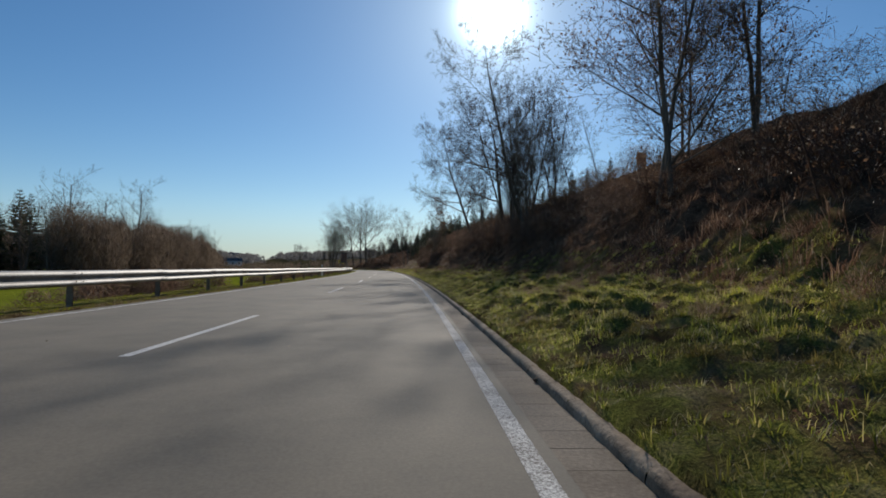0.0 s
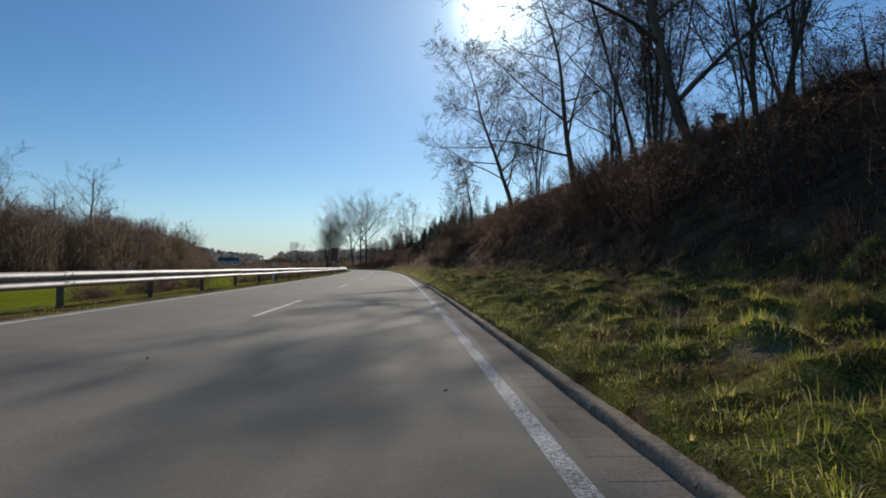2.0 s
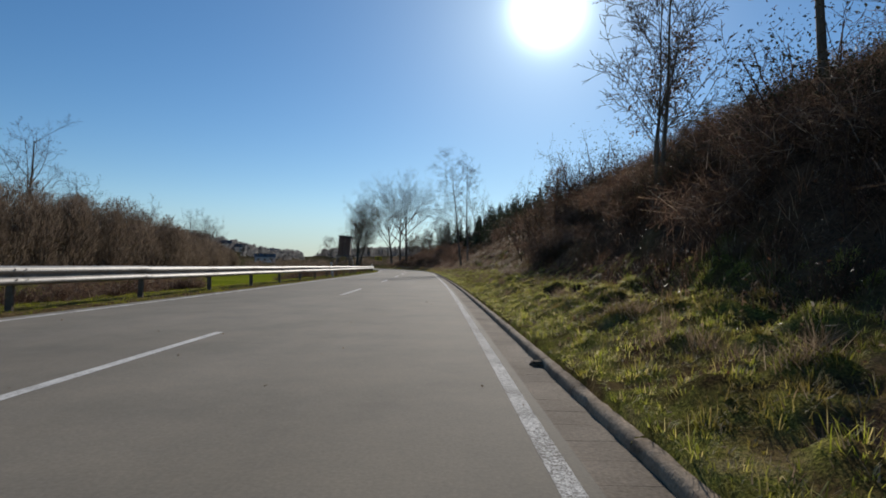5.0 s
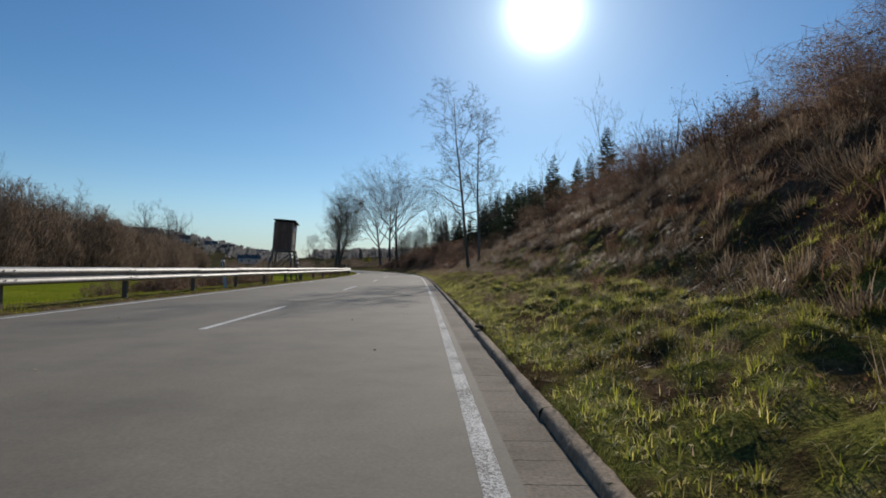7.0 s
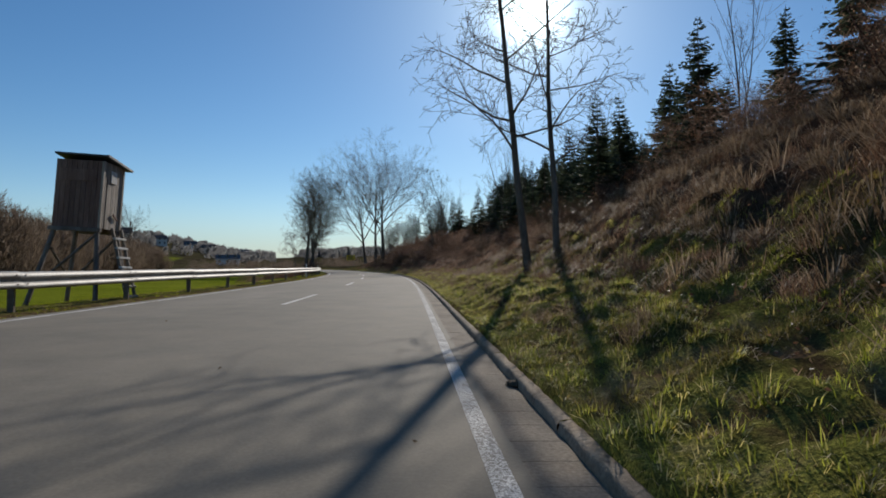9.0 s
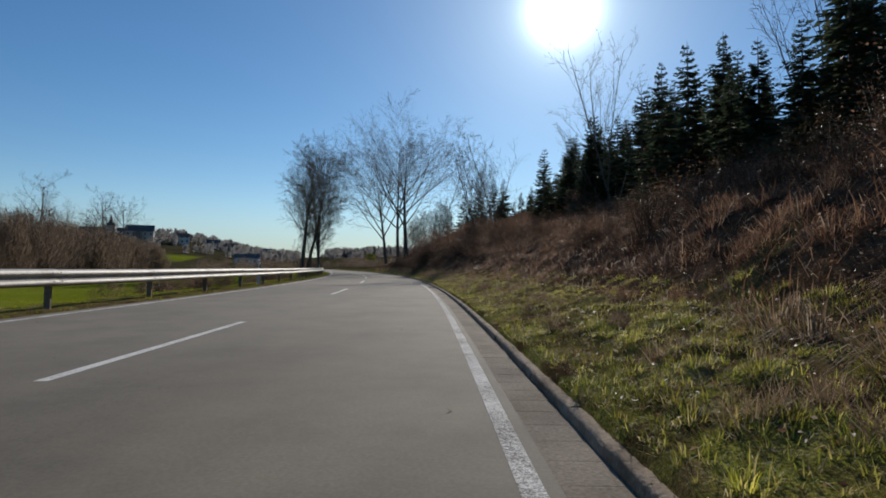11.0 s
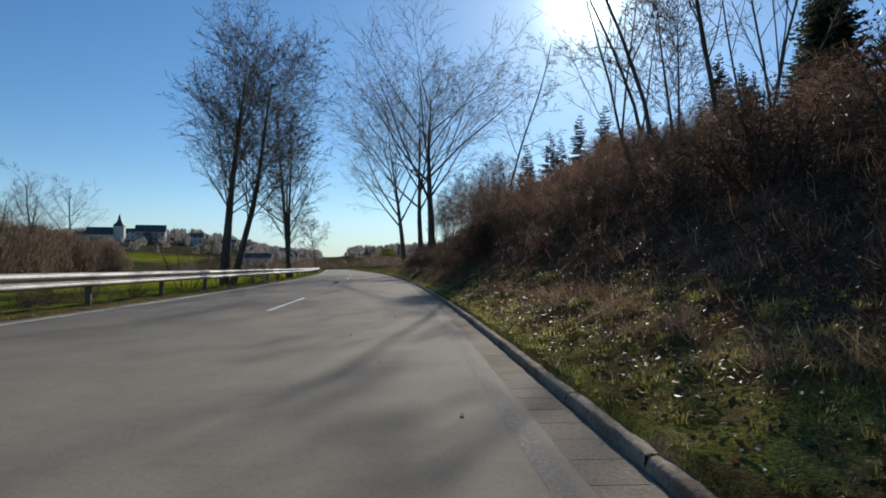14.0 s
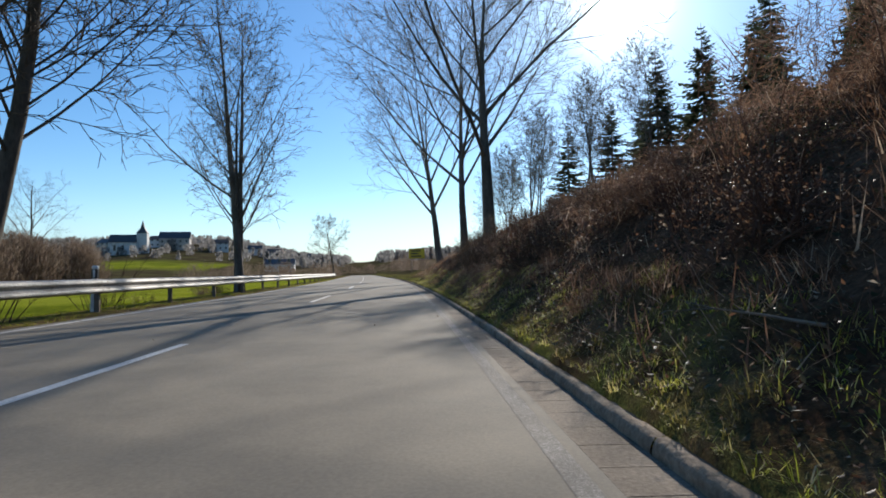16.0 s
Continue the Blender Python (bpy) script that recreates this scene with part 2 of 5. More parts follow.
def asphalt_mat():
    m, nt, b = node_mat("asphalt")
    broad = noise_node(nt, 0.25, 5.0, 0.6, stretch=(1.0, 0.25, 1.0))
    fine, grit = noise_node(nt, 55.0, 3.0, 0.7), noise_node(nt, 230.0, 2.0, 0.7)
    col = ramp(nt, broad.outputs["Fac"], [(0.30, (0.142, 0.122, 0.093)), (0.5, (0.183, 0.159, 0.122)), (0.70, (0.232, 0.204, 0.162))])
    col = mix(nt, 0.28, col, ramp(nt, fine.outputs["Fac"], [(0.35, (0.6, 0.6, 0.6)), (0.68, (1.4, 1.38, 1.34))]), "MULTIPLY")
    blotch = noise_node(nt, 1.1, 6.0, 0.7)
    col = mix(nt, 1.0, col, ramp(nt, blotch.outputs["Fac"], [(0.34, (0.84, 0.85, 0.86)), (0.5, (1.0, 1.0, 1.0)), (0.68, (1.13, 1.12, 1.10))]), "MULTIPLY")
    v = nt.nodes.new("ShaderNodeTexVoronoi")
    v.inputs["Scale"].default_value = 150.0
    tc = nt.nodes.new("ShaderNodeTexCoord")
    nt.links.new(tc.outputs["Object"], v.inputs["Vector"])
    col = mix(nt, 0.14, col, ramp(nt, v.outputs["Distance"], [(0.05, (1.5, 1.46, 1.4)), (0.4, (0.8, 0.8, 0.8))]), "MULTIPLY")
    nt.links.new(col, b.inputs["Base Color"])
    rr = nt.nodes.new("ShaderNodeMapRange")
    rr.inputs["To Min"].default_value, rr.inputs["To Max"].default_value = 0.82, 0.95
    nt.links.new(broad.outputs["Fac"], rr.inputs["Value"])
    nt.links.new(rr.outputs["Result"], b.inputs["Roughness"])
    b.inputs["Specular IOR Level"].default_value = 0.2
    bump(nt, b, mix(nt, 0.5, fine.outputs["Fac"], grit.outputs["Fac"]), 0.35, 0.004)
    return m


def paint_mat(name, stops):
    """Road paint, rubbed away in grains so that the asphalt shows."""
    m, nt, b = node_mat(name)
    worn, coarse, fine = noise_node(nt, 2.2, 5.0, 0.65), noise_node(nt, 48.0, 4.0, 0.75), noise_node(nt, 130.0, 3.0, 0.7)
    wear = mix(nt, 0.42, mix(nt, 0.4, coarse.outputs["Fac"], worn.outputs["Fac"]), fine.outputs["Fac"])
    nt.links.new(ramp(nt, wear, stops), b.inputs["Base Color"])
    b.inputs["Roughness"].default_value = 0.92
    b.inputs["Specular IOR Level"].default_value = 0.12
    bump(nt, b, fine.outputs["Fac"], 0.5, 0.004)
    return m


def ground_mat():
    """Meadow, verge and bank in one sheet: grass where the sheet's own mask says so, litter elsewhere."""
    m, nt, b = node_mat("soil_and_grass")
    at = nt.nodes.new("ShaderNodeAttribute")
    at.attribute_name = "cover"
    sep = nt.nodes.new("ShaderNodeSeparateColor")
    nt.links.new(at.outputs["Color"], sep.inputs["Color"])
    n1, n2, n3 = noise_node(nt, 0.12, 5.0, 0.6), noise_node(nt, 2.2, 6.0, 0.65), noise_node(nt, 26.0, 5.0, 0.7)
    meadow = ramp(nt, n1.outputs["Fac"], [(0.3, (0.125, 0.150, 0.014)), (0.5, (0.175, 0.200, 0.020)), (0.7, (0.225, 0.235, 0.034))])
    meadow = mix(nt, 0.6, meadow, ramp(nt, n3.outputs["Fac"], [(0.3, (0.55, 0.55, 0.5)), (0.7, (1.35, 1.35, 1.2))]), "MULTIPLY")
    scrub = ramp(nt, n1.outputs["Fac"], [(0.3, (0.035, 0.028, 0.017)), (0.5, (0.062, 0.050, 0.028)), (0.7, (0.085, 0.085, 0.032))])
    verge = ramp(nt, n2.outputs["Fac"], [(0.32, (0.050, 0.036, 0.019)), (0.43, (0.100, 0.090, 0.030)), (0.54, (0.165, 0.165, 0.040)), (0.66, (0.225, 0.190, 0.085)), (0.82, (0.32, 0.25, 0.15))])
    n4 = noise_node(nt, 70.0, 4.0, 0.75)
    verge = mix(nt, 0.9, verge, ramp(nt, n4.outputs["Fac"], [(0.36, (0.30, 0.30, 0.30)), (0.5, (0.9, 0.9, 0.9)), (0.64, (1.9, 1.8, 1.5))]), "MULTIPLY")
    litter = ramp(nt, n2.outputs["Fac"], [(0.25, (0.040, 0.024, 0.016)), (0.45, (0.085, 0.052, 0.034)), (0.62, (0.145, 0.092, 0.060)), (0.8, (0.26, 0.18, 0.125))])
    litter = mix(nt, 0.85, litter, ramp(nt, n3.outputs["Fac"], [(0.3, (0.4, 0.4, 0.4)), (0.7, (1.6, 1.5, 1.4))]), "MULTIPLY")
    col = mix(nt, sep.outputs["Red"], litter, verge)
    col = mix(nt, sep.outputs["Green"], col, meadow)
    col = mix(nt, sep.outputs["Blue"], col, scrub)
    nt.links.new(col, b.inputs["Base Color"])
    b.inputs["Roughness"].default_value = 0.95
    b.inputs["Specular IOR Level"].default_value = 0.0
    bump(nt, b, mix(nt, 0.5, n2.outputs["Fac"], n3.outputs["Fac"]), 0.9, 0.08)
    return m


M_ASPHALT = asphalt_mat()
M_PAINT = paint_mat("road_paint", [(0.38, (0.19, 0.17, 0.145)), (0.45, (0.45, 0.43, 0.40)), (0.53, (0.70, 0.68, 0.63))])
M_WORN = paint_mat("worn_road_paint", [(0.445, (0.175, 0.155, 0.13)), (0.49, (0.36, 0.34, 0.31)), (0.54, (0.72, 0.70, 0.65))])
M_FADED = paint_mat("faded_road_paint", [(0.46, (0.175, 0.155, 0.128)), (0.53, (0.25, 0.23, 0.20)), (0.62, (0.42, 0.40, 0.36))])
M_GROUND = ground_mat()
M_KERB = surface("kerb_concrete", [(0.3, (0.140, 0.098, 0.066)), (0.48, (0.260, 0.196, 0.136)), (0.7, (0.370, 0.290, 0.208))], 2.2, 34.0, 0.92, 0.014, by_piece=0.05, spec=0.1, coords="World")
M_GUTTER = surface("gutter_concrete", [(0.3, (0.138, 0.110, 0.082)), (0.5, (0.215, 0.176, 0.134)), (0.7, (0.280, 0.232, 0.180))], 1.3, 55.0, 0.92, 0.006, by_piece=0.02, spec=0.08, coords="World")
M_JOINT = surface("joint_dirt", [(0.3, (0.060, 0.042, 0.028)), (0.7, (0.125, 0.095, 0.066))], 9.0, 70.0, 0.97, 0.012, spec=0.1)
M_ZINC = surface("galvanised_steel", [(0.3, (0.19, 0.175, 0.155)), (0.5, (0.275, 0.26, 0.235)), (0.75, (0.36, 0.34, 0.31))], 1.2, 30.0, 0.6, 0.001, metal=0.2, by_piece=0.10, stretch=(1, 1, 1))
M_POST = surface("weathered_post_steel", [(0.3, (0.085, 0.055, 0.032)), (0.5, (0.16, 0.12, 0.080)), (0.7, (0.30, 0.26, 0.21))], 3.0, 40.0, 0.7, 0.002, metal=0.1, by_piece=0.3)
M_BARK = surface("grey_bark", [(0.3, (0.075, 0.060, 0.046)), (0.5, (0.130, 0.108, 0.086)), (0.72, (0.20, 0.172, 0.142))], 1.5, 22.0, 0.9, 0.02, stretch=(1, 1, 0.25), spec=0.15)
M_TWIG = surface("twig_bark", [(0.3, (0.060, 0.042, 0.032)), (0.7, (0.115, 0.085, 0.066))], 0.8, 12.0, 0.85, 0.003, spec=0.15)
M_TWIG_PALE = surface("pale_twig_bark", [(0.3, (0.11, 0.085, 0.062)), (0.7, (0.20, 0.16, 0.12))], 0.8, 12.0, 0.85, 0.003, spec=0.15)
M_BRUSH = surface("brush_stems", [(0.3, (0.058, 0.030, 0.020)), (0.5, (0.105, 0.056, 0.036)), (0.7, (0.17, 0.100, 0.066))], 0.6, 9.0, 0.8, 0.003, spec=0.2)
M_NEEDLE = leafy("spruce_needles", [(0.0, (0.036, 0.050, 0.030)), (0.5, (0.058, 0.078, 0.046)), (1.0, (0.092, 0.108, 0.066))], 0.42, 0.6)
M_DRYLEAF = leafy("dry_leaves", [(0.0, (0.075, 0.036, 0.021)), (0.5, (0.16, 0.082, 0.046)), (0.82, (0.26, 0.155, 0.09)), (0.93, (0.38, 0.29, 0.20)), (1.0, (0.46, 0.38, 0.29))], 0.45, 0.5, spec=0.25)
M_EVERLEAF = leafy("evergreen_leaves", [(0.0, (0.035, 0.038, 0.020)), (0.6, (0.065, 0.060, 0.032)), (1.0, (0.13, 0.085, 0.05))], 0.3, 0.45)
M_GRASS = leafy("verge_grass", [(0.0, (0.175, 0.195, 0.030)), (0.35, (0.295, 0.325, 0.058)), (0.60, (0.420, 0.415, 0.105)), (0.78, (0.52, 0.44, 0.21)), (1.0, (0.66, 0.55, 0.36))], 0.5, 0.6, (1.12, 1.1, 0.7), patch=(0.17, 0.122, 0.056), spec=0.08)
M_STRAW = leafy("dead_grass", [(0.0, (0.12, 0.082, 0.050)), (0.5, (0.24, 0.165, 0.100)), (1.0, (0.44, 0.34, 0.23))], 0.45, 0.6, spec=0.04)
M_STALK = leafy("brown_stalks", [(0.0, (0.110, 0.058, 0.036)), (0.5, (0.215, 0.118, 0.072)), (0.85, (0.33, 0.205, 0.128)), (1.0, (0.50, 0.38, 0.26))], 0.45, 0.6, spec=0.12)
M_ROWBRUSH = surface("row_brush", [(0.3, (0.060, 0.033, 0.022)), (0.5, (0.095, 0.055, 0.036)), (0.7, (0.14, 0.090, 0.060))], 0.3, 6.0, 0.85, 0.004, spec=0.15)
# far woods greyed and lightened: distance haze is put into the base colour
M_FARWOOD_HAZED = leafy("far_woods", [(0.0, (0.13, 0.125, 0.12)), (0.5, (0.19, 0.18, 0.172)), (1.0, (0.26, 0.25, 0.235))], 0.6, 0.9)
M_MEADOW = leafy("meadow_grass", [(0.0, (0.12, 0.155, 0.012)), (0.5, (0.20, 0.235, 0.020)), (1.0, (0.27, 0.285, 0.036))], 0.6, 0.6, (1.2, 1.1, 0.55), spec=0.03)
M_ROWMASS = leafy("row_twigs", [(0.0, (0.098, 0.068, 0.049)), (0.5, (0.165, 0.122, 0.091)), (1.0, (0.25, 0.195, 0.15))], 0.5, 0.85, spec=0.05)
M_FUZZ = leafy("fine_brown_twigs", [(0.0, (0.110, 0.062, 0.044)), (0.5, (0.200, 0.122, 0.086)), (0.88, (0.30, 0.205, 0.148)), (1.0, (0.48, 0.38, 0.29))], 0.42, 0.7, patch=(0.070, 0.043, 0.031), spec=0.12)


# ---- mesh tools ----
def link_mesh(name, verts, faces, material, parent=None, label="", smooth_faces=False):
    me = bpy.data.meshes.new(name)
    me.from_pydata([tuple(v) for v in verts], [], faces)
    me.materials.append(material)
    if smooth_faces:
        me.polygons.foreach_set("use_smooth", [True] * len(me.polygons))
    ob = new(name, me)
    if parent:
        ob.parent = parent
    if label:
        ob["label"] = label
    return ob


def quick_mesh(name, verts, corners, sizes, material, parent=None):
    """A large mesh from arrays: corner numbers in a row, and the number of corners of each face."""
    me = bpy.data.meshes.new(name)
    verts, corners, sizes = np.asarray(verts, np.float32), np.asarray(corners, np.int32), np.asarray(sizes, np.int32)
    me.vertices.add(len(verts))
    me.vertices.foreach_set("co", verts.ravel())
    me.loops.add(len(corners))
    me.loops.foreach_set("vertex_index", corners)
    me.polygons.add(len(sizes))
    me.polygons.foreach_set("loop_start", np.r_[0, np.cumsum(sizes)[:-1]].astype(np.int32))
    me.update(calc_edges=True)
    me.materials.append(material)
    ob = new(name, me)
    if parent:
        ob.parent = parent
    return ob


def part(name, bm, material, parent, label=""):
    me = bpy.data.meshes.new(name)
    bm.to_mesh(me)
    bm.free()
    me.materials.append(material)
    ob = new(name, me)
    ob.parent = parent
    if label:
        ob["label"] = label
    return ob


def share(ob_mesh, name, parent, m):
    """A further piece on the same mesh."""
    ob = new(name, ob_mesh)
    ob.parent = parent
    ob.matrix_basis = m
    return ob


def box_bm(lo, hi, bevel=0.0, bm=None, m=None):
    bm = bm or bmesh.new()
    r = bmesh.ops.create_cube(bm, size=1.0)
    vs = r["verts"]
    bmesh.ops.scale(bm, vec=[max(h - l, 1e-4) for l, h in zip(lo, hi)], verts=vs)
    bmesh.ops.translate(bm, vec=[(l + h) / 2 for l, h in zip(lo, hi)], verts=vs)
    if m is not None:
        bmesh.ops.transform(bm, matrix=m, verts=vs)
    if bevel:
        es = list({e for v in vs for e in v.link_edges})
        bmesh.ops.bevel(bm, geom=es, offset=bevel, segments=1, affect="EDGES")
    return bm


def beam_bm(a, b, w, h, bevel=0.006, bm=None):
    """A bar from a to b of width w and height h."""
    a, b = Vector(a), Vector(b)
    d = b - a
    q = d.to_track_quat("Z", "Y").to_matrix().to_4x4()
    return box_bm((-w / 2, -h / 2, 0), (w / 2, h / 2, d.length), bevel, bm, Matrix.Translation(a) @ q)


def empty(name, m, label, category, group="", kind=""):
    ob = new(name)
    ob.matrix_basis = m
    return tagged(ob, label, category, group, kind)


def on_road(s, lat, z=0.0):
    """A pose beside the road: y runs along it, x to its right."""
    x, y = spots(s, lat)
    return Matrix.Translation((float(x), float(y), z)) @ Matrix.Rotation(heading(s), 4, "Z")


def strip(name, s_values, lats, zs, material, parent=None, kind="structure"):
    """A ribbon along the road with the given cross section."""
    n = len(lats)
    verts = []
    for s in s_values:
        for lat, z in zip(lats, zs):
            x, y = spots(s, lat)
            verts.append((float(x), float(y), z))
    faces = [(i * n + j, i * n + j + 1, (i + 1) * n + j + 1, (i + 1) * n + j) for i in range(len(s_values) - 1) for j in range(n - 1)]
    ob = link_mesh(name, verts, faces, material, parent, smooth_faces=False)
    return ob


# ---- ground, one sheet to the horizon ----
def build_ground():
    ss = np.r_[np.arange(-75, -5, 5.0), np.arange(-5, 196, 0.11), np.arange(205, 330, 4.0), np.arange(330, 700, 20.0), np.arange(700, 2900, 110.0)]
    ls = np.r_[-np.geomspace(2500, 70, 26), -np.arange(66, 14, -4.0), -np.arange(13, 3.6, -0.6), [-3.55, -3.3, -1.5, 0.5, 2.5, 3.16, 3.22], np.arange(3.3, 7.0, 0.08), np.arange(7.0, 13, 0.25), np.arange(13, 50, 2.0), np.geomspace(52, 2500, 24)]
    S, L = np.meshgrid(ss, ls, indexing="ij")
    X, Y = spots(S, L)
    Z = land(S, L)
    verts = np.stack([X, Y, Z], -1).reshape(-1, 3)
    n = len(ls)
    i, j = np.meshgrid(np.arange(len(ss) - 1), np.arange(n - 1), indexing="ij")
    a = (i * n + j).ravel()
    corners = np.stack([a, a + 1, a + n + 1, a + n], 1).ravel()
    ob = quick_mesh("ground", verts, corners, np.full(len(a), 4), M_GROUND)
    f = foot(S)
    wild = ripple(S, L, 1.6, 3.0) * 0.7
    grass = (1 - smooth(-0.7, 0.5, L - grass_edge(S) + wild)) * (L > 0)
    grass = grass * (1 - 0.5 * smooth(143, 150, S) * (1 - smooth(174, 182, S)) * smooth(3.15, 3.4, L))
    grass = grass * (0.10 + 0.90 * smooth(0.10, 0.42, mounds(S, L, 0.46, 3.0) + 0.5 * (1 - smooth(3.3, 3.7, L)))) * (0.25 + 0.75 * smooth(0.08, 0.4, mounds(S, L, 0.27, 31.0)))
    grass = np.where(L < 0, smooth(-9, -5, L) * (0.25 + 0.75 * smooth(3.9, 4.9, -L + 0.3 * ripple(S, L, 0.9))), grass)
    grass = np.maximum(grass, 0.5 * smooth(200, 225, S) * (L > 0))
    meadow = np.where(L < 0, smooth(5.4, 7.5, -L + 0.5 * ripple(S, L, 2.0)), 0.0)
    scrub = smooth(240, 310, Y) * (1 - smooth(0.1, 0.5, ripple(X, Y, 38.0, 4.0)) * (Y < 420)) * (abs(L) > 8)
    scrub = np.maximum(scrub, smooth(205, 240, S) * smooth(3.5, 6.0, L))
    scrub = np.maximum(scrub, smooth(322, 330, S) * (abs(L) < 60))
    scrub = np.maximum(scrub, smooth(38, 42, -L) * (1 - smooth(60, 66, -L)) * smooth(80, 95, S) * (1 - smooth(250, 262, S)))
    cover = np.stack([grass, meadow, scrub, 1 + 0 * S], -1).reshape(-1, 4)
    at = ob.data.color_attributes.new("cover", "FLOAT_COLOR", "POINT")
    at.data.foreach_set("color", cover.astype(np.float32).ravel())
    ob.data.polygons.foreach_set("use_smooth", [True] * len(ob.data.polygons))
    return tagged(ob, "grassy verge, leaf-littered bank and green meadow", "ground", kind="structure")


ground = build_ground()

# ---- road ----
road_s = np.r_[np.arange(-75, 240, 2.0), np.arange(240, 341, 5.0)]
road = strip("road", road_s, (-3.42, -3.40, -1.6, 0.0, 1.5, 2.90, 2.905), (-0.08, 0.0, 0.004, 0.006, 0.004, 0.0, -0.08), M_ASPHALT)
tagged(road, "grey worn asphalt two-lane country road", "road", kind="structure")


def marking(name, s0, s1, lat, width, label, step=1.0, paint=None):
    ss = np.linspace(s0, s1, max(2, int((s1 - s0) / step) + 1))
    z = float(np.interp(lat, (-3.40, -1.6, 0.0, 1.5, 2.90), (0.0, 0.004, 0.006, 0.004, 0.0))) + 0.0015
    ob = strip(name, ss, (lat - width / 2, lat, lat + width / 2), (z, z, z), paint or M_PAINT)
    return tagged(ob, label, "road marking", kind="structure")


marking("edge_line_right", -70, 138, 2.797, 0.088, "worn white edge line along the gutter", paint=M_WORN)
marking("edge_line_right", 138, 330, 2.797, 0.088, "nearly worn away white edge line along the gutter", paint=M_FADED)
marking("edge_line_left", -70, 330, -3.11, 0.12, "worn white edge line by the guard rail", paint=M_WORN)
for k in range(-3, 24):
    s = 7.87 + 12 * k
    tagged(marking("lane_dash", s, s + 4.0, 0.0, 0.092, "white painted centre line dash on asphalt"), group="centre line dashes")


# ---- bare trees ----
class Wood:
    """Tapered branches gathered by level, and places where leaves can sit."""

    def __init__(self, seed, sides=(8, 5, 3), least=0.005):
        self.r = random.Random(seed)
        self.sides = sides
        self.least = least
        self.polys = []
        self.tips = []

    def grow(self, p, d, length, radius, lev, spec):
        r = self.r
        n = spec["steps"][lev]
        wob, up = spec["wobble"][lev], spec["up"][lev]
        pts, dirs = [p.copy()], [d.copy()]
        for _ in range(n):
            d = d + Vector((r.uniform(-wob, wob), r.uniform(-wob, wob), r.uniform(-wob, wob) + up))
            d.normalize()
            p = p + d * (length / n)
            pts.append(p.copy())
            dirs.append(d.copy())
        end = spec["taper"][lev]
        radii = [radius * (1 - (1 - end) * i / n) for i in range(n + 1)]
        self.polys.append((lev, pts, radii))
        if lev + 1 >= spec["levels"]:
            self.tips.append((pts[-1], d))
            self.tips.append((pts[len(pts) // 2], d))
            return
        count = spec["kids"][lev]
        count = max(1, int(round(count * r.uniform(0.75, 1.25))))
        turn = r.uniform(0, 6.28)
        for k in range(count):
            f = spec["from"][lev] + (1 - spec["from"][lev]) * ((k + r.uniform(0.1, 0.9)) / count)
            x = min(f * n, n - 1e-4)
            i = int(x)
            q = pts[i].lerp(pts[i + 1], x - i)
            base = dirs[i + 1]
            side = base.orthogonal().normalized()
            turn += 2.4 + r.uniform(-0.5, 0.5)
            side = Matrix.Rotation(turn, 3, base) @ side
            ang = radians(spec["angle"][lev] * r.uniform(0.7, 1.3))
            kd = (base * math.cos(ang) + side * math.sin(ang)).normalized()
            rr = radii[i] * (1 - (x - i)) + radii[i + 1] * (x - i)
            kl = length * spec["ratio"][lev] * (1.12 - spec["shorten"] * f) * r.uniform(0.75, 1.2)
            self.grow(q, kd, kl, max(rr * spec["thin"][lev] * r.uniform(0.8, 1.1), self.least), lev + 1, spec)

    def mesh(self, name, levels, material, parent, label=""):
        verts, corners, count = [], [], 0
        for lev, pts, radii in self.polys:
            if lev not in levels:
                continue
            k = self.sides[min(lev, len(self.sides) - 1)]
            d = (pts[-1] - pts[0]).normalized()
            a = d.orthogonal().normalized()
            b = d.cross(a)
            ring = [(a * math.cos(6.2832 * j / k) + b * math.sin(6.2832 * j / k)) for j in range(k)]
            for p, w in zip(pts, radii):
                for o in ring:
                    verts.append((p.x + o.x * w, p.y + o.y * w, p.z + o.z * w))
            for i in range(len(pts) - 1):
                s = count + i * k
                for j in range(k):
                    t = (j + 1) % k
                    corners += (s + j, s + t, s + k + t, s + k + j)
            count += len(pts) * k
        ob = quick_mesh(name, verts, corners, np.full(len(corners) // 4, 4), material, parent)
        ob.data.polygons.foreach_set("use_smooth", [True] * len(ob.data.polygons))
        if label:
            ob["label"] = label
        return ob


def leaf_cards(name, spots_dirs, material, parent, size, seed, per=1.0, spread=0.15, lie=1.0):
    """Small bent leaves, two triangles each, near the given places."""
    r = np.random.RandomState(seed)
    base = np.array([tuple(p) for p, _ in spots_dirs])
    keep = np.repeat(base, max(1, int(per)), axis=0) if per >= 1 else base[r.rand(len(base)) < per]
    n = len(keep)
    c = keep + r.normal(0, spread, (n, 3))
    u = r.normal(0, 1, (n, 3)) * (1, 1, lie)
    u /= np.linalg.norm(u, axis=1)[:, None]
    v = np.cross(u, r.normal(0, 1, (n, 3)) * (lie, lie, 1))
    v /= np.linalg.norm(v, axis=1)[:, None] + 1e-9
    w = np.cross(u, v)
    ln = size * r.uniform(0.6, 1.4, (n, 1))
    a, b = c - u * ln, c + u * ln
    m1, m2 = c + v * ln * 0.55 + w * ln * 0.25, c - v * ln * 0.55 + w * ln * 0.25
    verts = np.stack([a, m1, b, m2], 1).reshape(-1, 3)
    k = np.arange(n) * 4
    corners = np.stack([k, k + 1, k + 2, k, k + 2, k + 3], 1).ravel()
    return quick_mesh(name, verts, corners, np.full(2 * n, 3), material, parent)


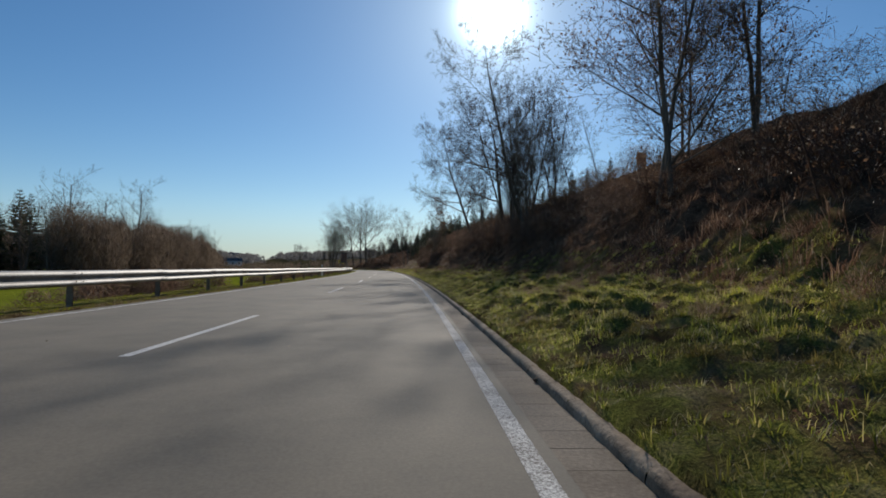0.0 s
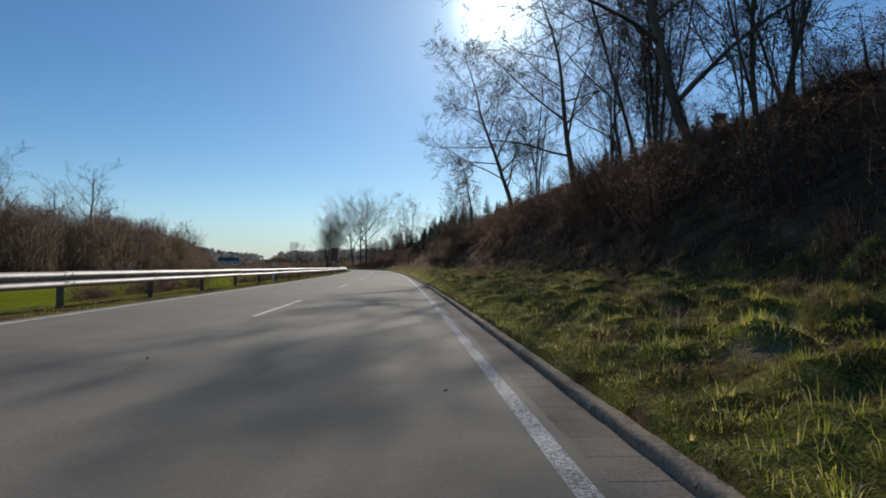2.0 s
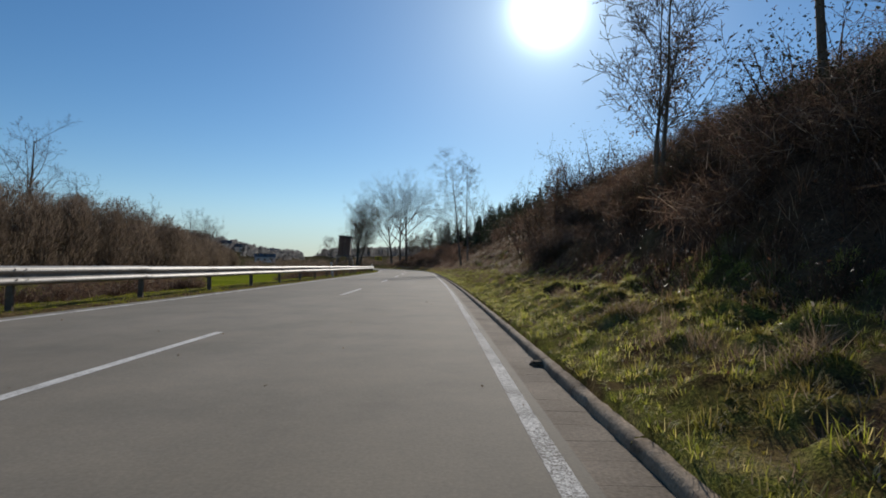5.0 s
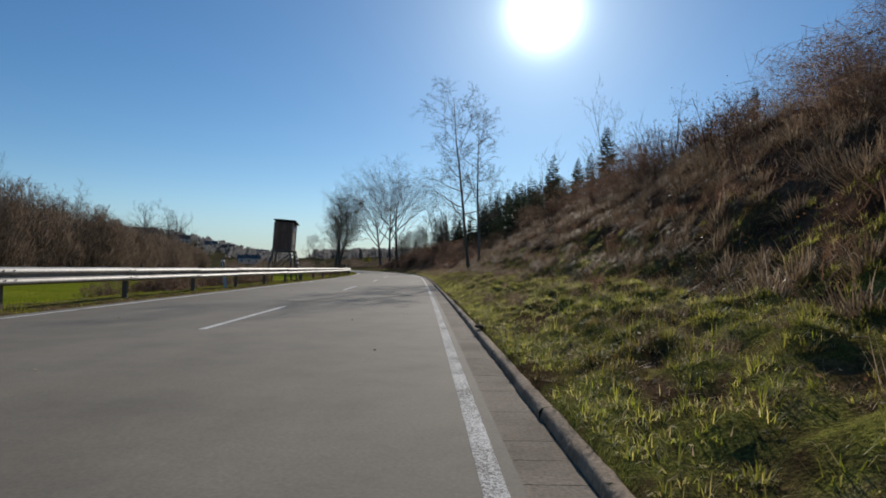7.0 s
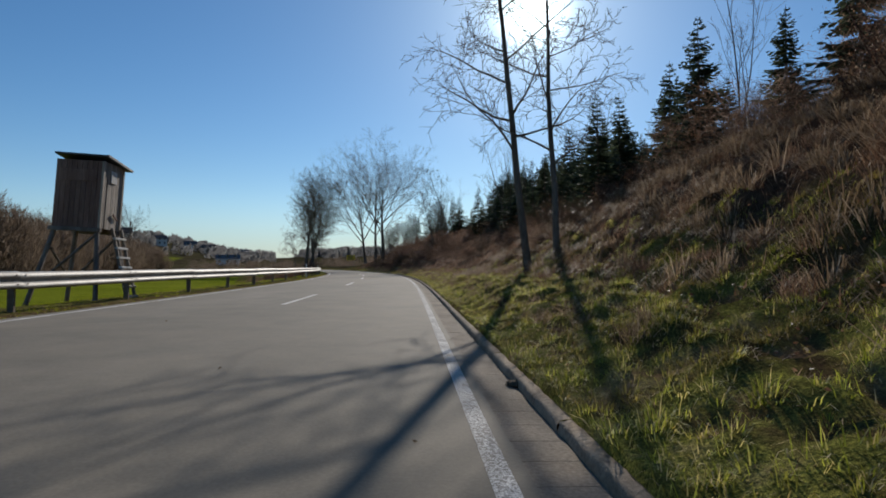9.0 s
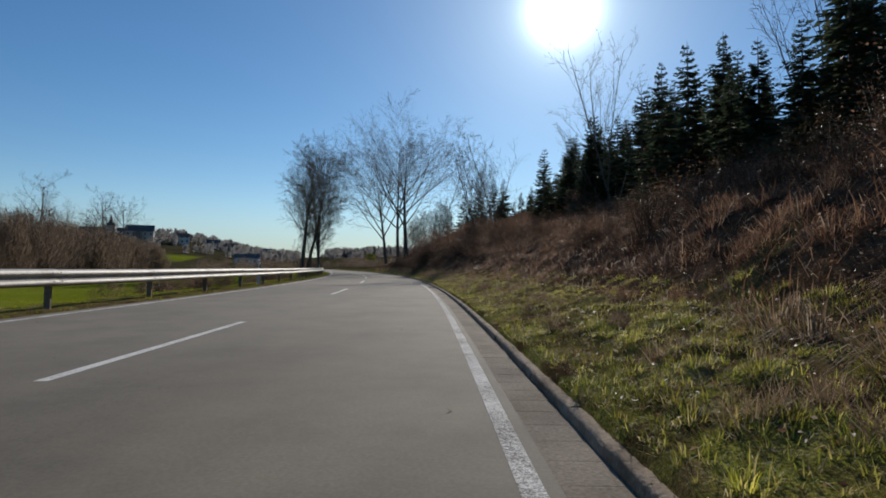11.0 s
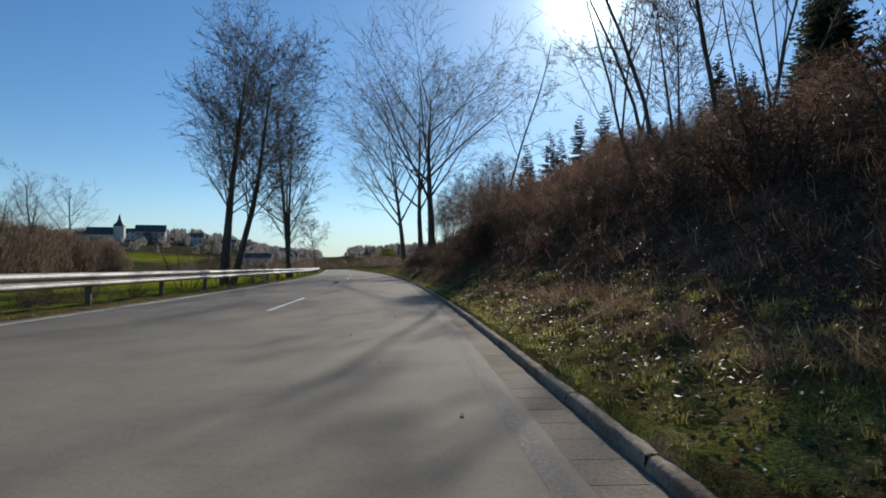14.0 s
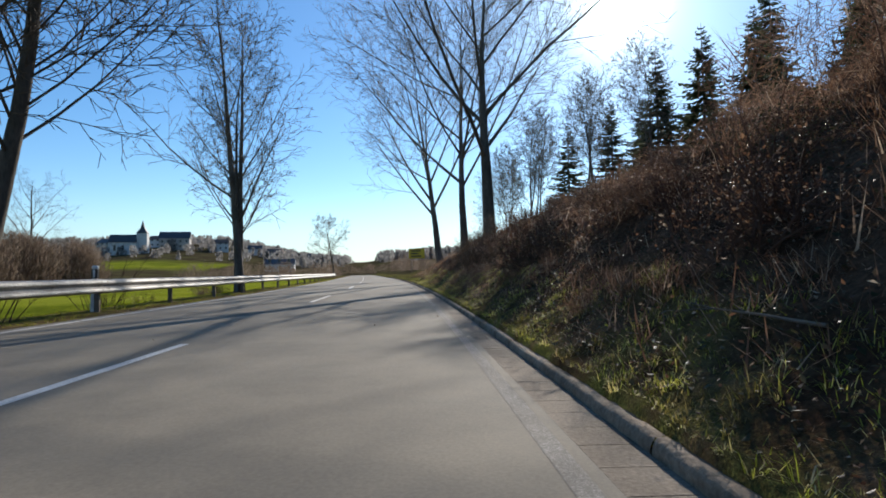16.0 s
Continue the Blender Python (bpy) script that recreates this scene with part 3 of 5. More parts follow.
def spec(levels=5, kids=(9, 7, 5, 3), angle=(48, 45, 42, 40), ratio=(0.55, 0.5, 0.5, 0.55), start=(0.3, 0.2, 0.15, 0.1), up=(0.02, 0.08, 0.05, 0.02, 0.0), wobble=(0.08, 0.16, 0.22, 0.3, 0.3), thin=(0.5, 0.5, 0.5, 0.55), shorten=0.6, taper=(0.25, 0.25, 0.3, 0.4, 0.5), steps=(8, 5, 3, 2, 1)):
    return dict(levels=levels, kids=kids, angle=angle, ratio=ratio, up=up, wobble=wobble, thin=thin, shorten=shorten, taper=taper, steps=steps, **{"from": start})


def bare_tree(name, seed, m, height, radius, sp, label, stems=((0, 0, 0),), leaves=None, bark=None, twig=None, group="", least=0.007):
    """A leafless tree; stems: lean in x and y, and offset of each stem."""
    root = empty(name, m, label, "tree", group)
    wood = Wood(seed, least=least)
    for n, (lx, ly, off) in enumerate(stems):
        h = height * (1 - 0.12 * n)
        a = 2.4 * n
        wood.grow(Vector((off * math.cos(a), off * math.sin(a), -0.25)), Vector((lx, ly, 1)).normalized(), h, radius * (1 - 0.15 * n), 0, sp)
    wood.mesh("trunk", (0, 1), bark or M_BARK, root)
    wood.mesh("crown", (2, 3, 4, 5), twig or M_TWIG, root)
    if leaves:
        leaf_cards("foliage", [t for t in wood.tips if t[0].z < leaves.get("below", 99)], M_DRYLEAF, root, leaves["size"], seed, leaves["per"])["label"] = "withered brown leaves"
    return root


def place(s, lat, turn=0.0, scale=1.0, sink=0.05):
    return Matrix.Translation(stand(s, lat, sink)) @ Matrix.Rotation(radians(turn), 4, "Z") @ Matrix.Scale(scale, 4)


# kinds of growth
BROAD = spec(kids=(14, 9, 6, 4), angle=(50, 45, 42, 40), ratio=(0.52, 0.5, 0.5, 0.5))
OAK = spec(kids=(20, 8, 6, 3), angle=(62, 46, 42, 40), ratio=(0.36, 0.5, 0.5, 0.5), start=(0.10, 0.2, 0.15, 0.1), shorten=0.35)
UPRIGHT = spec(taper=(0.08, 0.2, 0.3, 0.4, 0.5), kids=(14, 10, 6, 2), angle=(46, 40, 38, 38), ratio=(0.80, 0.42, 0.46, 0.5), up=(0.01, 0.03, 0.03, 0.02, 0.0), wobble=(0.05, 0.09, 0.13, 0.18, 0.2), start=(0.3, 0.25, 0.15, 0.1), thin=(0.55, 0.45, 0.5, 0.6), shorten=0.35)
FINE = spec(wobble=(0.05, 0.09, 0.13, 0.18, 0.2), taper=(0.08, 0.2, 0.3, 0.4, 0.5), kids=(26, 10, 6, 2), angle=(42, 42, 40, 38), ratio=(0.40, 0.44, 0.48, 0.55), up=(0.01, 0.06, 0.03, 0.0, -0.03), start=(0.30, 0.14, 0.1, 0.1), thin=(0.25, 0.5, 0.5, 0.65), shorten=0.42)
FINE_STEM = spec(wobble=(0.05, 0.09, 0.13, 0.18, 0.2), taper=(0.08, 0.2, 0.3, 0.4, 0.5), kids=(18, 7, 5, 2), angle=(42, 42, 40, 38), ratio=(0.34, 0.44, 0.48, 0.55), up=(0.01, 0.06, 0.03, 0.0, -0.03), start=(0.20, 0.12, 0.1, 0.1), thin=(0.36, 0.5, 0.5, 0.65), shorten=0.45)
SLIM = spec(kids=(13, 5, 4, 3), angle=(48, 42, 40, 40), ratio=(0.28, 0.5, 0.5, 0.5), start=(0.3, 0.2, 0.1, 0.1), thin=(0.38, 0.5, 0.5, 0.55), wobble=(0.10, 0.2, 0.25, 0.3, 0.3))
CLUMP = spec(kids=(9, 6, 4, 3), angle=(34, 36, 38, 40), ratio=(0.42, 0.5, 0.5, 0.5), start=(0.2, 0.2, 0.1, 0.1), up=(0.05, 0.08, 0.05, 0.0, 0.0))
REACH = spec(taper=(0.08, 0.2, 0.3, 0.4, 0.5), kids=(18, 11, 8, 5), angle=(62, 48, 42, 40), ratio=(0.5, 0.45, 0.5, 0.5), start=(0.14, 0.2, 0.15, 0.1), up=(0.01, 0.03, 0.03, 0.02, 0.0), wobble=(0.13, 0.18, 0.25, 0.3, 0.3), shorten=0.6)
ROW = spec(levels=4, kids=(10, 6, 5), angle=(42, 44, 42), ratio=(0.5, 0.5, 0.5), start=(0.1, 0.12, 0.1), up=(0.02, 0.05, 0.03, 0.0), taper=(0.25, 0.3, 0.4, 0.6), thin=(0.5, 0.6, 0.8), shorten=0.55, steps=(4, 2, 1, 1))
ROW_BIG = spec(kids=(12, 7, 5, 3), angle=(48, 45, 42, 40), ratio=(0.52, 0.5, 0.5, 0.5))

BANK = "bare trees on the bank"
# trees on the bank to the right of the road
oak_d = bare_tree("bare_tree", 11, place(16.8, 8.8, 20), 9.0, 0.085, OAK, "bare tree with some withered brown leaves on the bank", ((-0.05, 0, 0), (0.22, 0.05, 0.3)), dict(size=0.035, per=1), group=BANK)
bare_tree("bare_tree", 12, place(19.0, 12.5, 80), 7.5, 0.10, SLIM, "slim bare tree with withered leaves on the bank", ((0.05, 0, 0), (-0.12, 0.1, 0.2)), dict(size=0.04, per=0.5), group=BANK)
clump_e = bare_tree("bare_tree", 13, place(38.0, 8.9, 0), 9.0, 0.07, CLUMP, "clump of many bare stems on the bank", ((0.05, 0, 0.1), (-0.25, -0.05, 0.25), (0.25, 0.1, 0.3), (-0.12, 0.2, 0.4), (0.15, -0.2, 0.45), (-0.35, 0.1, 0.5), (0.35, -0.1, 0.5)), group=BANK)
bare_tree("bare_tree", 14, place(36.9, 9.6, 0), 11.0, 0.15, REACH, "leaning bare tree with wide branches on the bank", ((-0.30, -0.05, 0),), group=BANK)
bare_tree("bare_tree", 16, place(52.2, 11.4, 190), 11.5, 0.17, REACH, "bare tree with wide level branches on the bank", ((0.20, 0.0, 0),), group=BANK)
bare_tree("bare_tree", 15, place(54.4, 14.7, 10), 9.5, 0.12, REACH, "slim crooked bare tree high on the bank", ((-0.17, 0.0, 0),), group=BANK)
bare_tree("bare_tree", 17, place(56.8, 9.2, 0), 10.5, 0.14, REACH, "bare tree leaning over the road from the bank", ((-0.32, 0.0, 0),), group=BANK)
oak_g = bare_tree("young_oak", 19, place(60.7, 7.2, 0), 5.2, 0.07, SLIM, "young oak holding withered brown leaves", ((-0.06, 0, 0),), dict(size=0.05, per=1), group=BANK)
bare_tree("birch", 20, place(63.7, 6.3, 0), 5.0, 0.05, FINE_STEM, "thin pale bare birch on the bank", ((-0.02, 0, 0), (0.12, 0, 0.15)), twig=M_TWIG_PALE, group=BANK)
copy_thing(oak_g, place(65.5, 6.9, 120, 0.6))
copy_thing(oak_g, place(72.9, 6.4, 220, 0.5))
copy_thing(oak_d, place(30.8, 21.6, 150, 0.6))
copy_thing(oak_d, place(21.5, 11.5, 250, 0.7))
for s, lat, turn, k in ((33.5, 9.0, 120, 0.85), (40.0, 10.0, 200, 0.9), (35.5, 11.0, 300, 0.8), (46.0, 11.0, 70, 0.7)):
    copy_thing(clump_e, place(s, lat, turn, k))
copy_thing(clump_e, place(53.0, 9.6, 100, 0.75))
fan = bare_tree("bare_tree", 24, place(138.0, 11.8, 0), 8.5, 0.05, spec(levels=4, kids=(7, 4, 3), angle=(30, 35, 40), ratio=(0.42, 0.5, 0.5), start=(0.2, 0.2, 0.1), up=(0.03, 0.04, 0.03, 0.0), taper=(0.15, 0.3, 0.4, 0.5), thin=(0.5, 0.6, 0.7), steps=(6, 3, 2, 1)), "fan of long thin bare stems on the hill", ((-0.35, 0, 0.1), (-0.1, -0.2, 0.25), (0.25, 0.1, 0.3), (0.05, 0.3, 0.4), (-0.5, 0.2, 0.4)), twig=M_TWIG_PALE, group=BANK)
for s, lat, turn, k in ((146.0, 14.0, 90, 0.95), (152.0, 9.0, 200, 0.75), (130.0, 15.5, 140, 0.95), (159.0, 9.5, 30, 0.95), (116.0, 17.0, 60, 1.0)):
    copy_thing(fan, place(s, lat, turn, k))
slim_r = bare_tree("bare_tree", 25, place(154.0, 7.9, 0), 7.5, 0.06, SLIM, "slender bare tree rising from brush on the bank", ((-0.05, 0, 0),), group=BANK)
for s, lat, turn, k in ((151.0, 7.6, 90, 0.85), (167.0, 7.4, 200, 1.1), (161.0, 11.0, 20, 1.2), (49.4, 19.0, 70, 0.95), (50.8, 17.0, 10, 1.0)):
    copy_thing(slim_r, place(s, lat, turn, k))

young = bare_tree("birch", 26, place(186.0, 8.0, 0), 5.0, 0.045, FINE_STEM, "thin young bare birch behind the brush", ((-0.05, 0, 0), (0.12, 0, 0.2)), twig=M_TWIG_PALE, group=BANK)
for s, lat, turn, k in ((189.0, 9.2, 50, 1.0), (192.0, 8.4, 130, 0.85), (183.0, 9.6, 210, 0.9), (195.5, 9.0, 300, 1.0), (186.5, 10.8, 20, 1.1), (199.0, 8.5, 80, 0.9), (180.0, 10.5, 160, 0.9), (155.1, 8.9, 250, 1.0)):
    copy_thing(young, place(s, lat, turn, k))

# the two-stemmed tree on the verge
tree_c = bare_tree("verge_tree", 21, place(106.2, 5.4, 0), 10.4, 0.105, spec(kids=(19, 6, 5, 3), angle=(62, 46, 42, 40), ratio=(0.21, 0.5, 0.5, 0.5), start=(0.28, 0.2, 0.1, 0.1), up=(0.0, 0.03, 0.02, 0.0, -0.04), wobble=(0.06, 0.2, 0.25, 0.3, 0.3), taper=(0.12, 0.25, 0.3, 0.4, 0.5), shorten=0.3), "bare two-stemmed tree on the grass verge", ((-0.075, 0.02, 0), (-0.05, 0.04, -0.8)))

# the tall group right of the road, ahead
ash = "tall bare trees by the bend"
bare_tree("tall_tree", 31, place(189.0, 6.7, 0), 12.8, 0.33, UPRIGHT, "tall bare tree with rising limbs by the bend", ((0.02, 0, 0),), group=ash, least=0.013, twig=M_TWIG_PALE)
bare_tree("tall_tree", 32, place(210.9, 6.7, 0), 14.5, 0.32, UPRIGHT, "smaller bare tree with rising limbs by the bend", ((-0.08, 0, 0),), group=ash, least=0.013, twig=M_TWIG_PALE)
bare_tree("tall_tree", 33, place(202.1, 7.4, 0), 14.5, 0.30, UPRIGHT, "bare tree with a straight trunk by the bend", ((-0.03, 0, 0),), group=ash, least=0.013, twig=M_TWIG_PALE)

# the limes left of the road, behind the guard rail
lime = "bare trees behind the guard rail"
bare_tree("lime_tree", 41, place(172.5, -6.15, 0), 11.6, 0.27, FINE, "tall bare tree with fine twigs behind the rail", ((0.07, 0, 0),), group=lime, least=0.0115, twig=M_TWIG_PALE)
bare_tree("lime_tree", 42, place(173.2, -5.95, 0), 11.6, 0.21, FINE, "leaning bare tree with fine twigs behind the rail", ((0.27, 0.05, 0),), group=lime, least=0.0115, twig=M_TWIG_PALE)
bare_tree("lime_tree", 43, place(188.0, -4.8, 0), 14.2, 0.20, FINE_STEM, "bare tree of three stems behind the rail", ((-0.04, 0, 0.1), (0.07, 0, 0.25), (0.0, 0.1, 0.3)), group=lime, least=0.0115, twig=M_TWIG_PALE)
bare_tree("lone_tree", 44, place(266.0, -5.2, 0), 10.2, 0.16, BROAD, "small round bare tree far along the road", ((0, 0, 0),), least=0.014)

# ---- the row of trees beyond the meadow ----
STREAM = "trees beyond the meadow"
row_kinds = [
    bare_tree("stream_tree", 51, place(131.0, -48.4, 0), 16.5, 0.26, ROW_BIG, "tall bare tree in the row beyond the meadow", ((0.05, 0, 0),), group=STREAM, least=0.013),
    bare_tree("stream_tree", 52, place(166.0, -45.0, 0), 11.0, 0.14, ROW, "many-stemmed bare tree beyond the meadow", ((0.1, 0, 0.2), (-0.2, 0.1, 0.4)), group=STREAM, least=0.013, twig=M_TWIG_PALE),
    bare_tree("stream_tree", 53, place(225.0, -41.5, 0), 11.0, 0.15, ROW, "bare tree in the row beyond the meadow", ((0.05, 0, 0.1), (-0.15, 0.1, 0.3)), group=STREAM, least=0.013, twig=M_ROWBRUSH),
    bare_tree("stream_tree", 54, place(118.0, -46.5, 0), 9.0, 0.12, ROW, "brown bare tree in the row beyond the meadow", ((0.15, 0, 0.1), (-0.2, 0.1, 0.3)), group=STREAM, least=0.013, twig=M_ROWBRUSH),
]
rr = random.Random(7)
for k in range(62):
    s = 90 + k * 2.66 + rr.uniform(-1.5, 1.5)
    lat = -44 - rr.uniform(0, 10) + 4 * float(smooth(200, 250, s))
    size = rr.uniform(0.65, 0.95) * (1.0 - 0.35 * float(smooth(235, 256, s)))
    copy_thing(row_kinds[rr.choice((1, 1, 2, 3, 3))], place(s, lat, rr.uniform(0, 360), size))
for s, lat, k in ((152, -50, 0.8), (206, -45, 0.75), (232, -43, 0.8), (245, -44, 0.85), (112, -54, 0.95), (138, -55, 0.9)):
    copy_thing(row_kinds[0], place(s, lat, 77 * s, k))


# ---- spruces ----
def spruce(name, seed, m, height, label, group):
    root = empty(name, m, label, "spruce", group)
    r = random.Random(seed)
    w = Wood(seed)
    w.polys.append((0, [Vector((0, 0, -0.2)), Vector((0.02, 0, height * 0.5)), Vector((0, 0, height))], [height * 0.014, height * 0.009, 0.006]))
    w.mesh("trunk", (0,), M_BARK, root)
    verts, corners, sizes = [], [], []
    z = 0.06 * height
    while z < height * 0.985:
        u = z / height
        reach = 0.30 * height * (1 - u) ** 0.85 + 0.05
        for k in range(6 if u < 0.75 else 5):
            a = r.uniform(0, 6.2832)
            ln = reach * r.uniform(0.7, 1.15)
            out = Vector((math.cos(a), math.sin(a), 0))
            side = Vector((-math.sin(a), math.cos(a), 0))
            droop = r.uniform(0.25, 0.5) * (1 - u)
            steps = 4
            for i in range(steps):
                f = (i + 0.6) / steps
                p = out * (ln * f) + Vector((0, 0, z - droop * ln * f + 0.22 * ln * f * f))
                wdt = ln * 0.42 * (1.05 - f) * r.uniform(0.7, 1.2) + 0.03
                for sg in (-1, 1):
                    tip = p + side * (sg * wdt) + out * (wdt * 0.75) + Vector((0, 0, -0.32 * wdt + r.uniform(-0.04, 0.04)))
                    b0, b1 = p - out * (ln * 0.13), p + out * (ln * 0.10)
                    c = len(verts)
                    verts += [b0, b1, tip, (b0 + tip) / 2 + Vector((0, 0, -0.10 * wdt - 0.02))]
                    corners += [c, c + 1, c + 2, c, c + 2, c + 3]
                    sizes += [3, 3]
            c = len(verts)
            end = out * ln * 1.12 + Vector((0, 0, z - droop * ln + 0.25 * ln))
            verts += [out * ln * 0.6 + Vector((0, 0, z - droop * ln * 0.6 + 0.05)), out * ln * 0.8 + side * 0.05 * ln + Vector((0, 0, z - droop * ln * 0.8 + 0.1)), end]
            corners += [c, c + 1, c + 2]
            sizes += [3]
        z += height * 0.030 * r.uniform(0.8, 1.2) + 0.03
    quick_mesh("foliage", [tuple(v) for v in verts], corners, sizes, M_NEEDLE, root)
    return root


SPR = "young spruces on the hill"
spruces = [spruce("spruce", 61, place(161.4, 18.7), 5.6, "young dark green spruce on the hillside", SPR),
           spruce("spruce", 62, place(162.4, 26.7), 5.4, "young dark green spruce on the hillside", SPR),
           spruce("spruce", 63, place(105.3, 13.2), 4.2, "young dark green spruce on the hillside", SPR)]
rr = random.Random(21)
for k in range(88):
    s = rr.uniform(96, 196)
    lat = foot(s) + rr.uniform(6.0, 34.0)
    if s > 150:
        lat += 7
    if s < 126:
        lat += 5
    copy_thing(spruces[rr.randrange(3)], place(s, lat, rr.uniform(0, 360), rr.uniform(0.45, 0.95) * (0.55 + 0.45 * float(smooth(118, 140, s)))))
for k in range(22):
    copy_thing(spruces[k % 3], place(107.5 + 1.1 * k + rr.uniform(-0.6, 0.6), 8.9 + rr.uniform(0, 4.5), rr.uniform(0, 360), rr.uniform(0.55, 0.85)))
for s, lat, k in ((162.9, 19.6, 1.08), (157.8, 19.7, 1.0), (166.1, 30.0, 0.95), (166.8, 35.0, 1.2), (160.0, 23.0, 1.0), (163.5, 25.0, 1.05), (160.5, 28.5, 1.0), (155.5, 24.0, 0.9), (165.5, 22.0, 1.0), (169.0, 26.0, 1.0), (168.0, 18.5, 0.75), (173.0, 17.5, 0.7), (178.9, 17.2, 0.75), (188.0, 12.5, 0.95), (186.8, 14.2, 1.0), (186.0, 16.0, 1.05), (183.5, 17.5, 1.1), (190.5, 11.2, 0.8), (181.0, 15.0, 0.85), (178.0, 17.0, 1.0)):
    copy_thing(spruces[int(s) % 3], place(s, lat, 50 * s, k))
for k in range(26):
    s = rr.uniform(117, 152)
    copy_thing(spruces[rr.randrange(2)], place(s, foot(s) + rr.uniform(7.0, 13.0), rr.uniform(0, 360), rr.uniform(0.65, 1.0)))
for k in range(44):
    s, lat = rr.uniform(78, 116), -55 - rr.uniform(0, 18)
    copy_thing(spruces[rr.randrange(3)], place(s, lat, rr.uniform(0, 360), rr.uniform(1.9, 2.6)))
for k in range(14):
    s, lat = rr.uniform(66, 100), rr.uniform(14, 30)
    copy_thing(spruces[rr.randrange(3)], place(s, lat, rr.uniform(0, 360), rr.uniform(0.45, 0.75)))


# ---- bushes ----
def bush(name, seed, m, height, stems, sp, label, leaves=None, leaf_mat=None, twig=None, group="", spread=0.5, stem=0.016):
    root = empty(name, m, label, "bush", group)
    w = Wood(seed, (4, 3, 3), 0.004 if stem < 0.03 else 0.02)
    for k in range(stems):
        a, q = w.r.uniform(0, 6.28), w.r.uniform(0, 1)
        lean = w.r.uniform(0.1, 0.75)
        w.grow(Vector((spread * q * math.cos(a), spread * q * math.sin(a), -0.1)), Vector((lean * math.cos(a), lean * math.sin(a), 1)).normalized(), height * w.r.uniform(0.55, 1.05), stem, 0, sp)
    w.mesh("branchwork", (0, 1, 2, 3), twig or M_BRUSH, root)
    if leaves:
        leaf_cards("foliage", w.tips, leaf_mat or M_DRYLEAF, root, leaves[0], seed, leaves[1], leaves[2])
    return root


BUSH = spec(levels=3, kids=(6, 4), angle=(45, 48), ratio=(0.5, 0.5), start=(0.15, 0.15), up=(0.0, 0.02, 0.0), wobble=(0.16, 0.25, 0.3), taper=(0.35, 0.4, 0.5), steps=(4, 2, 1), thin=(0.6, 0.6))
SHOOT = spec(levels=3, kids=(5, 3), angle=(22, 30), ratio=(0.4, 0.4), start=(0.25, 0.2), up=(0.03, 0.06, 0.0), wobble=(0.08, 0.15, 0.2), taper=(0.3, 0.4, 0.5), steps=(4, 2, 1), thin=(0.6, 0.6))
BRAMBLE = spec(levels=2, kids=(6,), angle=(50,), ratio=(0.35,), start=(0.2,), up=(-0.13, -0.05), wobble=(0.2, 0.25), taper=(0.5, 0.5), steps=(5, 2), thin=(0.7,))
BANKB = "brush on the bank"
bushes = [
    bush("bush", 71, place(25, 8.0), 1.5, 9, BUSH, "brown leafless bush on the bank", (0.017, 1, 0.10), group=BANKB),
    bush("bush", 72, place(31, 7.6), 1.3, 9, BUSH, "brown bush with withered leaves on the bank", (0.020, 2, 0.12), group=BANKB),
    bush("bush", 73, place(28, 9.0), 1.1, 18, BRAMBLE, "arching bramble thicket on the bank", (0.022, 3, 0.12), group=BANKB),
    bush("bush", 74, place(60, 6.4), 1.6, 11, BUSH, "dense dark bush on the bank", (0.021, 3, 0.14), M_EVERLEAF, group=BANKB),
    bush("bush", 75, place(40, 9.5), 2.4, 12, SHOOT, "bush of thin upright bare shoots", None, group=BANKB),
]
rr = random.Random(33)


def joined(name, placed, label, category):
    """Many copies of bushes as one mesh; placed: rows of kind and pose."""
    verts, corners, sizes, slots, mats, count = [], [], [], [], [], 0
    for kind, m in placed:
        for ob in bushes[kind].children:
            me = ob.data
            co = np.empty(len(me.vertices) * 3, np.float32)
            me.vertices.foreach_get("co", co)
            rot = np.array(m.to_3x3())
            verts.append(co.reshape(-1, 3) @ rot.T + np.array(m.translation))
            lo = np.empty(len(me.loops), np.int32)
            me.loops.foreach_get("vertex_index", lo)
            corners.append(lo + count)
            tot = np.empty(len(me.polygons), np.int32)
            me.polygons.foreach_get("loop_total", tot)
            sizes.append(tot)
            if me.materials[0] not in mats:
                mats.append(me.materials[0])
            slots.append(np.full(len(tot), mats.index(me.materials[0]), np.int32))
            count += len(me.vertices)
    ob = quick_mesh(name, np.concatenate(verts), np.concatenate(corners), np.concatenate(sizes), mats[0])
    for extra in mats[1:]:
        ob.data.materials.append(extra)
    ob.data.polygons.foreach_set("material_index", np.concatenate(slots))
    return tagged(ob, label, category, kind="stuff")


far_brush = []


def scatter_bushes(count, s_range, lat_off, kinds, size):
    for _ in range(count):
        s = rr.uniform(*s_range)
        off = rr.uniform(*lat_off)
        lat = max(foot(s) + off, 3.9)
        kind, m = rr.choice(kinds), place(s, lat, rr.uniform(0, 360), rr.uniform(*size))
        if off > 4.5:
            if rr.random() < 0.72:
                continue
            far_brush.append((kind, m))
        else:
            copy_thing(bushes[kind], m)


